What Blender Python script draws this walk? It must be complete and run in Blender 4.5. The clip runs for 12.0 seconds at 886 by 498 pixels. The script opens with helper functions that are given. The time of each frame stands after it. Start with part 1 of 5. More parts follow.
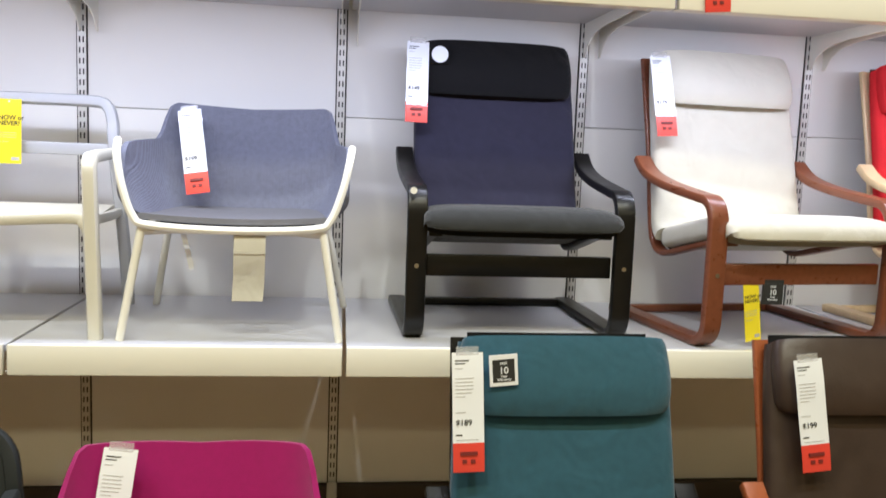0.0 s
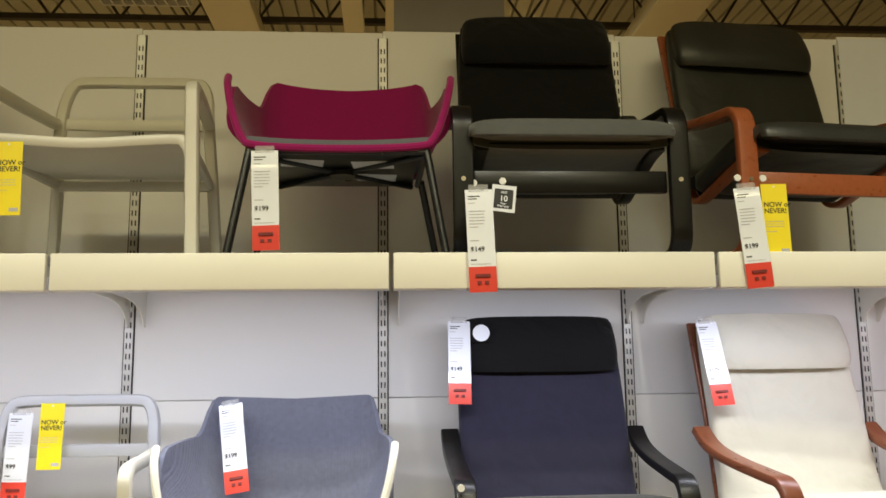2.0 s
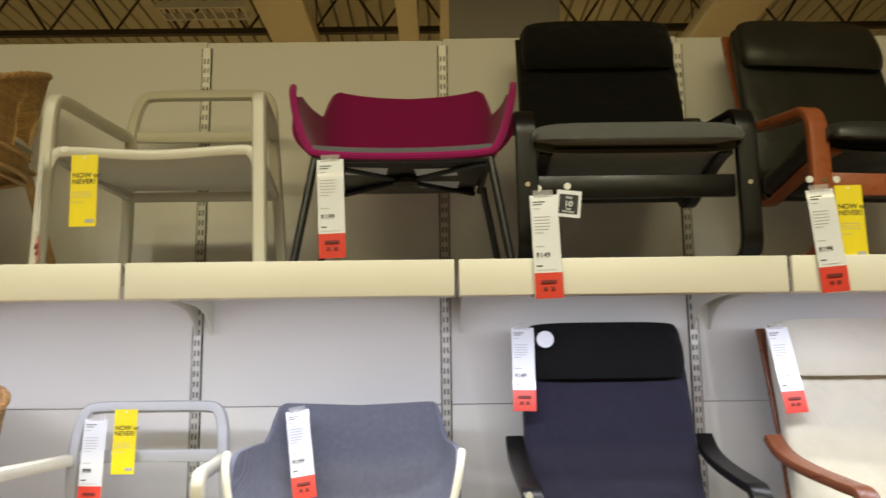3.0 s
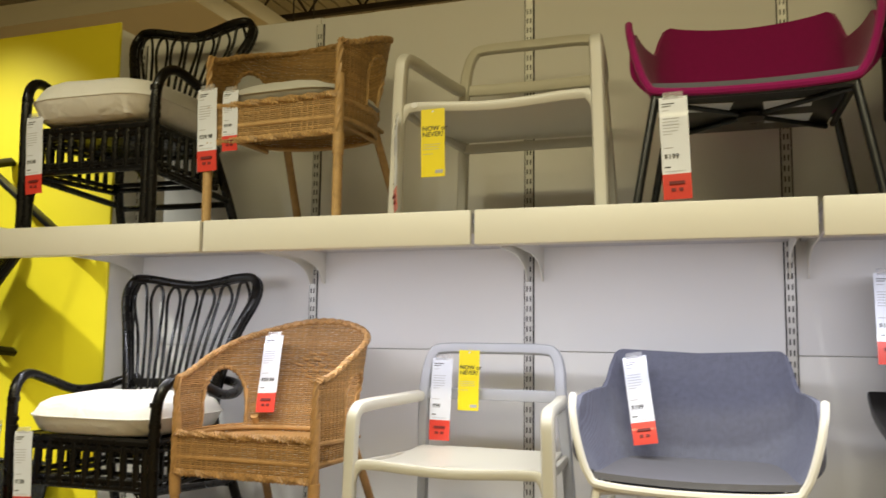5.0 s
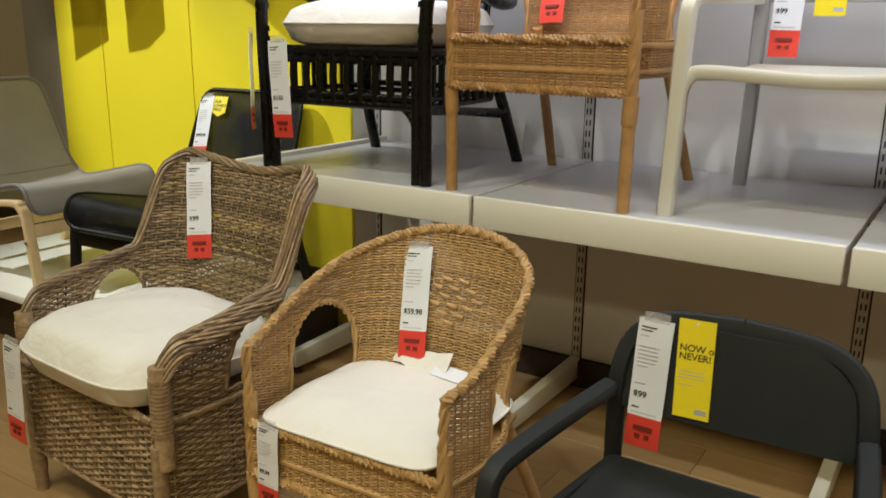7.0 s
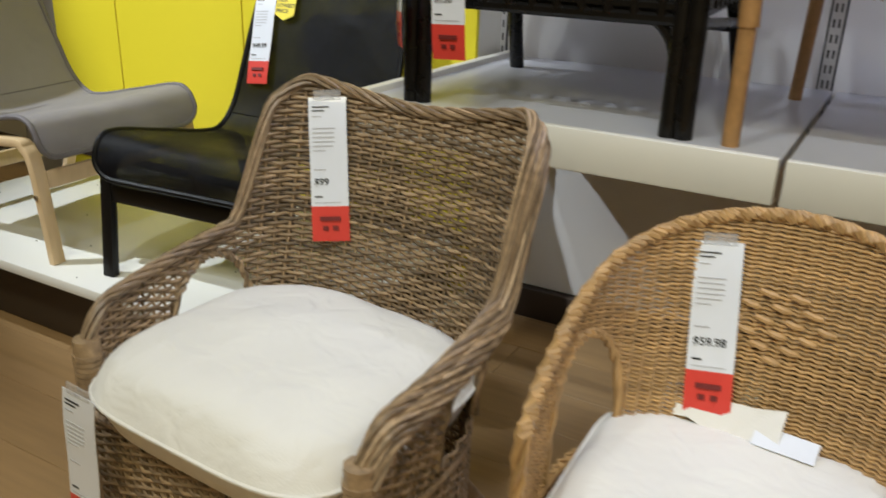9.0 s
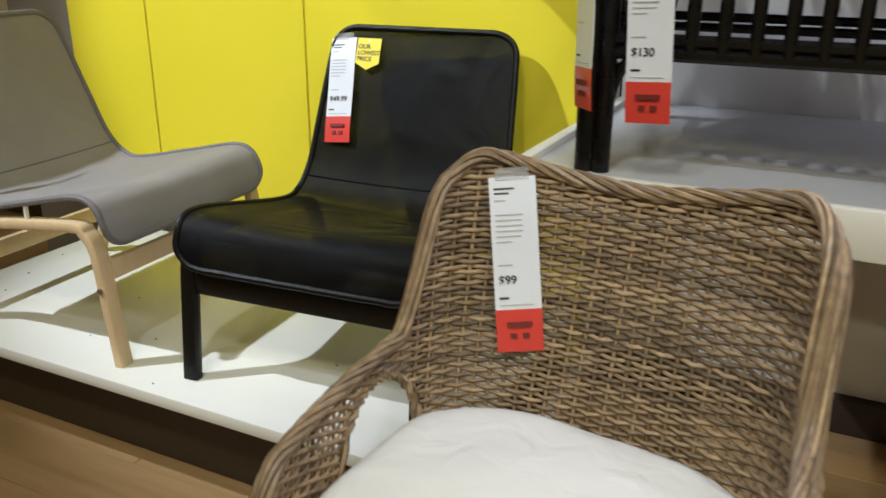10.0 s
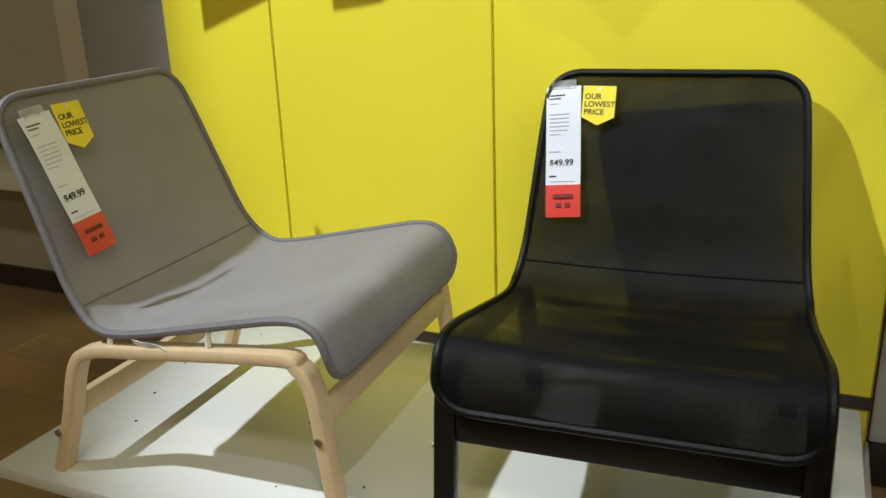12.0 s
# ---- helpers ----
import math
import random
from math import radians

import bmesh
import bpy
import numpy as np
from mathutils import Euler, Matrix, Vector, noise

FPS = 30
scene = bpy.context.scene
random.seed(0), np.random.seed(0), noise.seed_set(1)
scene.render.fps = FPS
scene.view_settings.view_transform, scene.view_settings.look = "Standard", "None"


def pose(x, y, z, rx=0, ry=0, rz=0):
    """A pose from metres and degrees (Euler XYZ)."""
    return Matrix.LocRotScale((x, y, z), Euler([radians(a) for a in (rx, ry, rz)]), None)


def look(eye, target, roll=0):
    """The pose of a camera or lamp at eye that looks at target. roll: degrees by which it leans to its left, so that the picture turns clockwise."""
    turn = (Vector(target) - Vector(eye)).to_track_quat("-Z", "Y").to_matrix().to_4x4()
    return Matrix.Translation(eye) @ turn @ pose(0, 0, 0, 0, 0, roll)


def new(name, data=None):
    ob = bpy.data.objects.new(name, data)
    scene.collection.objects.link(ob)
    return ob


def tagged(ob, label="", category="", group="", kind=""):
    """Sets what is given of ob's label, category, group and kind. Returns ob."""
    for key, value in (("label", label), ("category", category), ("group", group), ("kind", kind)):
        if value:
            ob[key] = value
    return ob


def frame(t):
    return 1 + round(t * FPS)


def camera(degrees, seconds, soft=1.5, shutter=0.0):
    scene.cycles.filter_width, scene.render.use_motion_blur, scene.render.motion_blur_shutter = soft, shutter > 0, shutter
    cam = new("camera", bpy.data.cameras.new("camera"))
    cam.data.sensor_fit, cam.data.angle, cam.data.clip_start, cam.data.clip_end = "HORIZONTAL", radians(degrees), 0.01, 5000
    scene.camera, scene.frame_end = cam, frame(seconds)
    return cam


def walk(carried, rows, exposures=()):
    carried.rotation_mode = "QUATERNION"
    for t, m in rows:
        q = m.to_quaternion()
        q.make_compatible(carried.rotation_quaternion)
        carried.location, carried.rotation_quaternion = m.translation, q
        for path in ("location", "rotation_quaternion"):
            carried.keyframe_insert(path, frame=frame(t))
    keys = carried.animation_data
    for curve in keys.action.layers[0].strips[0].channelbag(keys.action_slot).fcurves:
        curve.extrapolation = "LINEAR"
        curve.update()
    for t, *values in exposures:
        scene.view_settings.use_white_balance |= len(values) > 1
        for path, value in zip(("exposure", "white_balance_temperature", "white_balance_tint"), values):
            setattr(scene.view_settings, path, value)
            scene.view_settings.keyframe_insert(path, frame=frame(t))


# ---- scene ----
cam = camera(56.1, 12.0, shutter=0.3)
PATH = [
    (0, (-0.27, -0.163, 1.408), (-0.019, 1.808, 1.177), 2.2),
    (0.5, (-0.248, -0.121, 1.439), (0.026, 1.857, 1.346), 3.2),
    (1, (-0.258, -0.111, 1.527), (0.041, 1.865, 1.598), 1.5),
    (1.5, (-0.26, -0.094, 1.59), (0.02, 1.876, 1.789), -0.4),
    (2, (-0.253, -0.095, 1.609), (-0.121, 1.878, 1.908), -0.7),
    (2.5, (-0.257, -0.094, 1.612), (-0.146, 1.875, 1.944), -0.9),
    (3, (-0.29, -0.092, 1.611), (-0.283, 1.883, 1.926), -0.7),
    (3.2, (-0.33, -0.08, 1.605), (-0.41, 1.895, 1.914), -0.5),
    (4.8, (-0.44, -0.092, 1.582), (-1.045, 1.802, 1.803), 0.7),
    (5, (-0.462, -0.091, 1.579), (-1.119, 1.786, 1.788), 0.7),
    (5.5, (-0.598, -0.089, 1.469), (-1.38, 1.751, 1.513), 0.4),
    (6, (-0.718, 0.056, 1.361), (-1.685, 1.794, 1.151), 0.0),
    (6.5, (-0.841, 0.251, 1.303), (-1.896, 1.91, 0.938), 0.5),
    (7, (-0.978, 0.321, 1.269), (-2.029, 1.944, 0.758), 0.7),
    (7.2, (-1.067, 0.335, 1.253), (-2.086, 1.965, 0.702), 0.8),
    (8.8, (-1.822, 0.67, 1.215), (-2.709, 2.291, 0.451), 2.0),
    (9, (-1.949, 0.679, 1.209), (-2.851, 2.305, 0.474), 1.9),
    (9.5, (-2.244, 0.694, 1.239), (-3.09, 2.377, 0.565), 1.3),
    (10, (-2.495, 0.783, 1.229), (-3.322, 2.469, 0.539), 0.4),
    (10.5, (-2.742, 0.886, 1.247), (-3.557, 2.593, 0.597), 1.0),
    (11, (-2.973, 0.901, 1.24), (-3.781, 2.614, 0.6), 0.7),
    (11.5, (-3.147, 0.914, 1.237), (-3.953, 2.634, 0.612), -1.3),
    (12, (-3.282, 0.974, 1.233), (-4.063, 2.703, 0.6), -2.0),
]
walk(cam, [(t, look(eye, target, roll)) for t, eye, target, roll in PATH],
     [(0, 0.31, 5650, 13), (0.5, 0.08, 5750, 11), (1, 0.04, 5900, 10), (2.5, -0.02, 6150, 9), (5, -0.13, 6250, 10), (5.5, -0.16, 6200, 10), (6.5, -0.38, 6050, 11), (9, -0.32, 5400, 16), (10.5, -0.27, 5350, 16), (12, -0.34, 5300, 16)])

# ---- light ----
WARM, COOL, SPOT = (1.0, 0.85, 0.44), (0.92, 0.91, 0.985), (1.0, 0.98, 0.82)
world = bpy.data.worlds.new("world")
world.use_nodes = True
world.node_tree.nodes["Background"].inputs[0].default_value = (1.0, 0.85, 0.65, 1)
world.node_tree.nodes["Background"].inputs[1].default_value = 0.02
scene.world = world


def area(name, eye, target, sx, sy, watts, colour):
    d = bpy.data.lights.new(name, "AREA")
    d.shape, d.size, d.size_y, d.energy, d.color = "RECTANGLE", sx, sy, watts, colour
    ob = new(name, d)
    ob.matrix_world = look(eye, target)
    return ob


def spot(name, eye, target, watts, colour, degrees=50, size=0.04, blend=0.6):
    d = bpy.data.lights.new(name, "SPOT")
    d.energy, d.color, d.spot_size, d.spot_blend, d.shadow_soft_size = watts, colour, radians(degrees), blend, size
    ob = new(name, d)
    ob.matrix_world = look(eye, target)
    return ob


# hall lighting trays, the strip lights under the upper shelf, and track spots
for ax, ay in ((-2.4, -1.2), (0.8, -1.2), (-1.0, -5.0), (3.5, -5.0)):
    area("tray_light", (ax, ay, 4.6), (ax, ay, 0), 3.0, 0.5, 90, WARM)
area("tray_light", (-1.0, 8.0, 4.3), (-1.0, 8.0, 0), 6.0, 0.5, 330, WARM)
for k in range(-3, 3):
    area("strip_light", (-0.244 + 0.94 * (k + 0.42), 2.33, 1.842), (-0.244 + 0.94 * (k + 0.46), 2.62, 0.83), 0.8, 0.05, 5.4, COOL)
for k in range(5):
    spot("track_spot", (-2.9 + 1.15 * k, 0.25, 3.9), (-2.75 + 1.15 * k, 1.52, 1.6), 105, SPOT, 66, 0.05, 0.7)
spot("track_spot", (-5.9, 0.75, 3.9), (-4.10, 2.72, 0.76), 830, SPOT, 30)
spot("track_spot", (-4.5, 1.4, 3.9), (-3.58, 2.9, 2.08), 350, SPOT, 36, 0.03, 1.0)
spot("track_spot", (-3.6, -0.2, 3.9), (-2.9, 1.7, 0.4), 105, SPOT, 34)


# ---- materials ----
def mat(name, colour, rough=0.5, metal=0.0, vary=0.12, scale=6.0, grain=0.0, gscale=250.0, stretch=None, see=0.0, rand=0.0, sheen=0.0, coat=0.0, spec=0.5, wrinkle=0.0, wscale=14.0, ribs=0.0, isl=0.0, dots=0.0):
    m = bpy.data.materials.new(name)
    m.use_nodes = True
    nt = m.node_tree
    N, L = nt.nodes, nt.links
    b = N["Principled BSDF"]
    b.inputs["Roughness"].default_value = rough
    b.inputs["Metallic"].default_value = metal
    b.inputs["Specular IOR Level"].default_value = spec
    b.inputs["Sheen Weight"].default_value = sheen
    b.inputs["Coat Weight"].default_value = coat
    tc = N.new("ShaderNodeTexCoord")
    mp = N.new("ShaderNodeMapping")
    L.new(tc.outputs["Object"], mp.inputs["Vector"])
    if stretch:
        mp.inputs["Scale"].default_value = stretch
    n1 = N.new("ShaderNodeTexNoise")
    n1.inputs["Scale"].default_value, n1.inputs["Detail"].default_value = scale, 6
    L.new(mp.outputs[0], n1.inputs["Vector"])
    cr = N.new("ShaderNodeMix")
    cr.data_type = "RGBA"
    lo, hi = [max(0, c * (1 - vary)) for c in colour], [min(1, c * (1 + vary)) for c in colour]
    cr.inputs[6].default_value, cr.inputs[7].default_value = (*lo, 1), (*hi, 1)
    L.new(n1.outputs["Fac"], cr.inputs[0])
    out = cr.outputs[2]
    if rand:
        oi = N.new("ShaderNodeObjectInfo")
        hs = N.new("ShaderNodeHueSaturation")
        mr = N.new("ShaderNodeMapRange")
        mr.inputs[3].default_value, mr.inputs[4].default_value = 1 - rand, 1 + rand
        L.new(oi.outputs["Random"], mr.inputs[0])
        L.new(mr.outputs[0], hs.inputs["Value"])
        L.new(out, hs.inputs["Color"])
        out = hs.outputs[0]
    if isl:
        ge = N.new("ShaderNodeNewGeometry")
        h2 = N.new("ShaderNodeHueSaturation")
        m2 = N.new("ShaderNodeMapRange")
        m2.inputs[3].default_value, m2.inputs[4].default_value = 1 - isl, 1 + isl
        L.new(ge.outputs["Random Per Island"], m2.inputs[0])
        L.new(m2.outputs[0], h2.inputs["Value"])
        L.new(out, h2.inputs["Color"])
        out = h2.outputs[0]
    L.new(out, b.inputs["Base Color"])
    rr = N.new("ShaderNodeMapRange")
    rr.inputs[3].default_value, rr.inputs[4].default_value = max(0.02, rough - 0.08), min(1, rough + 0.08)
    L.new(n1.outputs["Fac"], rr.inputs[0])
    L.new(rr.outputs[0], b.inputs["Roughness"])
    if grain:
        n2 = N.new("ShaderNodeTexNoise")
        n2.inputs["Scale"].default_value, n2.inputs["Detail"].default_value = gscale, 3
        L.new(mp.outputs[0], n2.inputs["Vector"])
        bp = N.new("ShaderNodeBump")
        bp.inputs["Strength"].default_value, bp.inputs["Distance"].default_value = grain, 0.002
        L.new(n2.outputs["Fac"], bp.inputs["Height"])
        L.new(bp.outputs[0], b.inputs["Normal"])
    if wrinkle or ribs:
        if ribs:
            n3 = N.new("ShaderNodeTexWave")
            n3.inputs["Scale"].default_value, n3.inputs["Distortion"].default_value = ribs, 0.4
        else:
            n3 = N.new("ShaderNodeTexNoise")
            n3.inputs["Scale"].default_value, n3.inputs["Detail"].default_value, n3.inputs["Distortion"].default_value = wscale, 2, 0.6
        L.new(tc.outputs["Object"], n3.inputs["Vector"])
        bq = N.new("ShaderNodeBump")
        bq.inputs["Strength"].default_value, bq.inputs["Distance"].default_value = 1.0, wrinkle
        L.new(n3.outputs["Fac"], bq.inputs["Height"])
        if grain:
            L.new(bp.outputs[0], bq.inputs["Normal"])
        L.new(bq.outputs[0], b.inputs["Normal"])
    if see:
        tr = N.new("ShaderNodeBsdfTransparent")
        mx = N.new("ShaderNodeMixShader")
        ms = N.new("ShaderNodeMapRange")
        ms.inputs[3].default_value, ms.inputs[4].default_value = 1 - see * 2.2, 1.0
        L.new(n1.outputs["Fac"], ms.inputs[0])
        if dots:
            vo = N.new("ShaderNodeTexVoronoi")
            vo.voronoi_dimensions = "2D"
            vo.inputs["Scale"].default_value, vo.inputs["Randomness"].default_value = dots, 0.0
            sp = N.new("ShaderNodeSeparateXYZ")
            cb = N.new("ShaderNodeCombineXYZ")
            yz = N.new("ShaderNodeMath")
            L.new(tc.outputs["Object"], sp.inputs[0])
            L.new(sp.outputs[0], cb.inputs[0])
            L.new(sp.outputs[1], yz.inputs[0])
            L.new(sp.outputs[2], yz.inputs[1])
            L.new(yz.outputs[0], cb.inputs[1])
            L.new(cb.outputs[0], vo.inputs["Vector"])
            gt = N.new("ShaderNodeMath")
            gt.operation = "GREATER_THAN"
            gt.inputs[1].default_value = 0.38
            L.new(vo.outputs["Distance"], gt.inputs[0])
            ma = N.new("ShaderNodeMath")
            ma.operation = "MAXIMUM"
            L.new(gt.outputs[0], ma.inputs[0])
            L.new(ms.outputs[0], ma.inputs[1])
            L.new(ma.outputs[0], mx.inputs[0])
        else:
            L.new(ms.outputs[0], mx.inputs[0])
        L.new(tr.outputs[0], mx.inputs[1])
        L.new(b.outputs[0], mx.inputs[2])
        L.new(mx.outputs[0], N["Material Output"].inputs[0])
    return m


M_WALL = mat("wall_panel_white", (0.80, 0.79, 0.77), 0.55, vary=0.03, scale=2, grain=0.05)
M_STEEL = mat("upright_steel", (0.62, 0.61, 0.58), 0.4, 0.3, 0.06)
M_SLOT = mat("slot_dark", (0.03, 0.028, 0.025), 0.8)
M_SHELF = mat("shelf_white_metal", (0.78, 0.76, 0.68), 0.42, vary=0.03, scale=4, grain=0.03)
M_DECK = mat("deck_grey_metal", (0.52, 0.52, 0.55), 0.34, 0.0, 0.05, 3, 0.03)
M_YELLOW = mat("yellow_paint", (0.86, 0.74, 0.015), 0.5, vary=0.03, scale=2, grain=0.05)
M_FLOOR = mat("floor_sub", (0.36, 0.25, 0.14), 0.5, vary=0.2, scale=3)
M_OAK = mat("oak_laminate", (0.40, 0.258, 0.118), 0.38, vary=0.22, scale=5, stretch=(0.7, 9, 1), grain=0.08, gscale=60, rand=0.12)
M_PLAT = mat("platform_white", (0.80, 0.80, 0.76), 0.35, vary=0.05, scale=3, grain=0.03)
M_PLINTH = mat("plinth_dark", (0.05, 0.035, 0.025), 0.6)
M_CEIL = mat("ceiling_deck", (0.50, 0.48, 0.37), 0.7, 0.0, 0.15, 2)
M_JOIST = mat("joist_dark", (0.05, 0.04, 0.03), 0.6)
M_TRAY = mat("tray_white", (0.74, 0.68, 0.52), 0.5, vary=0.04)
M_GREY = mat("grey_laminate", (0.42, 0.42, 0.44), 0.5, vary=0.05)
M_BEIGE = mat("beige_panel", (0.55, 0.50, 0.40), 0.6, vary=0.05)
M_BLKWOOD = mat("black_stained_birch", (0.006, 0.0055, 0.005), 0.32, vary=0.3, scale=8, stretch=(8, 1, 8), grain=0.05, gscale=80, spec=0.3)
M_BROWN = mat("brown_stained_birch", (0.17, 0.055, 0.025), 0.30, vary=0.25, scale=8, stretch=(8, 1, 8), grain=0.06, gscale=80)
M_CHERRY = mat("cherry_stained_birch", (0.30, 0.085, 0.030), 0.30, vary=0.22, scale=8, stretch=(8, 1, 8), grain=0.06, gscale=80)
M_BIRCH = mat("birch_veneer", (0.66, 0.50, 0.29), 0.38, vary=0.14, scale=8, stretch=(6, 6, 1.2), grain=0.06, gscale=90)
M_NAVY = mat("navy_cotton", (0.024, 0.023, 0.042), 0.9, vary=0.18, scale=30, grain=0.5, gscale=700, sheen=0.15, spec=0.15, wrinkle=0.010, wscale=9)
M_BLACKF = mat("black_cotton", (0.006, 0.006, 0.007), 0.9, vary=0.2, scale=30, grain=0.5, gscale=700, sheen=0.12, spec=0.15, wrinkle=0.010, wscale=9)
M_CHARC = mat("charcoal_cotton", (0.026, 0.027, 0.026), 0.85, vary=0.2, scale=30, grain=0.5, gscale=700, sheen=0.2, spec=0.15, wrinkle=0.010, wscale=9)
# light caught by the upper seat is put into this paler grey velvet
M_GREYF_LIT = mat("lit_grey_velvet", (0.085, 0.088, 0.085), 0.75, vary=0.2, scale=25, grain=0.5, gscale=600, sheen=0.3, spec=0.2, wrinkle=0.008, wscale=9)
M_CREAM = mat("cream_cotton", (0.54, 0.52, 0.45), 0.85, vary=0.06, scale=12, grain=0.4, gscale=500, sheen=0.1, spec=0.15, wrinkle=0.010, wscale=9)
M_TEAL = mat("teal_cotton", (0.030, 0.085, 0.125), 0.85, vary=0.2, scale=40, grain=0.5, gscale=600, sheen=0.2, spec=0.15, wrinkle=0.010, wscale=9)
M_LEATHB = mat("black_leather", (0.022, 0.023, 0.020), 0.38, vary=0.2, scale=14, grain=0.25, gscale=160, spec=0.5, wrinkle=0.006, wscale=7)
M_LEATHBR = mat("brown_leather", (0.045, 0.030, 0.024), 0.38, vary=0.25, scale=14, grain=0.25, gscale=160, spec=0.35, wrinkle=0.006, wscale=7)
M_RED = mat("red_cotton", (0.55, 0.02, 0.025), 0.8, vary=0.1, scale=20, grain=0.4, gscale=500, spec=0.15)
M_WHITEC = mat("white_cushion", (0.80, 0.785, 0.74), 0.85, vary=0.04, scale=9, grain=0.35, gscale=350, spec=0.15, wrinkle=0.010, wscale=12)
M_PLAST = mat("warm_white_plastic", (0.60, 0.58, 0.50), 0.38, vary=0.04, scale=5, grain=0.03)
# same plastic on rear parts, with the cool strip light put into its colour
M_PLAST_COOL = mat("plastic_cool_lit", (0.44, 0.45, 0.48), 0.4, vary=0.04, scale=5, grain=0.03)
M_DPLAST = mat("dark_grey_plastic", (0.023, 0.026, 0.027), 0.55, vary=0.12, scale=20, grain=0.25, gscale=300, spec=0.25)
M_SHELLG = mat("blue_grey_knit", (0.195, 0.205, 0.270), 0.8, vary=0.10, scale=60, grain=0.6, gscale=420, spec=0.15, wrinkle=0.0009, ribs=110, see=0.2, dots=260)
M_SHELLM = mat("magenta_felt", (0.29, 0.009, 0.115), 0.85, vary=0.12, scale=50, grain=0.4, gscale=450, sheen=0.2, spec=0.15)
M_SEATG = mat("grey_seat_pad", (0.15, 0.15, 0.17), 0.85, vary=0.1, scale=40, grain=0.4, spec=0.15)
M_FRAMEW = mat("white_metal_frame", (0.74, 0.72, 0.64), 0.4, vary=0.03)
M_FRAMEB = mat("black_metal_frame", (0.010, 0.011, 0.012), 0.3, vary=0.1)
M_RATB = mat("black_rattan", (0.006, 0.0055, 0.005), 0.28, vary=0.3, scale=20, grain=0.15, gscale=60, spec=0.35)
M_WICK = mat("natural_wicker", (0.45, 0.28, 0.108), 0.5, vary=0.35, scale=45, grain=0.3, gscale=140, isl=0.22)
M_WICKB = mat("brown_wicker", (0.38, 0.212, 0.075), 0.5, vary=0.35, scale=45, grain=0.3, gscale=140, isl=0.22)
M_WICKG = mat("grey_wicker", (0.28, 0.198, 0.112), 0.42, vary=0.75, scale=60, grain=0.35, gscale=120, isl=0.5)
M_MESHB = mat("black_mesh_fabric", (0.004, 0.004, 0.005), 0.54, vary=0.3, scale=5, grain=0.5, gscale=420, see=0.42, spec=0.14, wrinkle=0.009, wscale=6, dots=300)
M_MESHG = mat("grey_mesh_fabric", (0.30, 0.285, 0.295), 0.6, vary=0.10, scale=5, grain=0.5, gscale=420, see=0.22, spec=0.25, wrinkle=0.008, wscale=6, dots=300)
M_PIPEB = mat("black_piping", (0.004, 0.004, 0.004), 0.4, grain=0.6, gscale=260, spec=0.2)
M_PIPEG = mat("grey_piping", (0.16, 0.15, 0.16), 0.6, vary=0.3, scale=160, grain=0.6, gscale=260)
M_PAPER = mat("white_card", (0.78, 0.81, 0.88), 0.35, vary=0.03, scale=20, coat=0.5)
M_REDCARD = mat("red_card", (0.68, 0.055, 0.035), 0.4, vary=0.04, scale=20, coat=0.4)
M_YELCARD = mat("yellow_card", (0.88, 0.72, 0.012), 0.4, vary=0.03, scale=20, coat=0.3)
M_INK = mat("black_ink", (0.02, 0.02, 0.02), 0.6)
M_REDINK = mat("dark_red_ink", (0.16, 0.015, 0.012), 0.6)
M_GREYINK = mat("grey_ink", (0.42, 0.42, 0.44), 0.6)
M_CLIP = mat("clear_plastic_clip", (0.62, 0.62, 0.62), 0.12, see=0.62)
M_BUTTON = mat("white_plastic_button", (0.80, 0.80, 0.78), 0.3)
M_BRASS = mat("screw_metal", (0.45, 0.40, 0.30), 0.3, 0.9)


# ---- shape helpers ----
def V(*a):
    return Vector(a)


def smooth_path(pts, k=6, closed=False):
    """Catmull-Rom through pts, k steps a span."""
    P = [Vector(p) for p in pts]
    n, out = len(P), []
    for i in range(n if closed else n - 1):
        if closed:
            a, b, c, d = P[i - 1], P[i], P[(i + 1) % n], P[(i + 2) % n]
        else:
            a, b, c, d = P[max(i - 1, 0)], P[i], P[i + 1], P[min(i + 2, n - 1)]
        for j in range(k):
            t = j / k
            out.append(0.5 * (2 * b + (c - a) * t + (2 * a - 5 * b + 4 * c - d) * t * t + (3 * b - a - 3 * c + d) * t ** 3))
    if not closed:
        out.append(P[-1].copy())
    return out


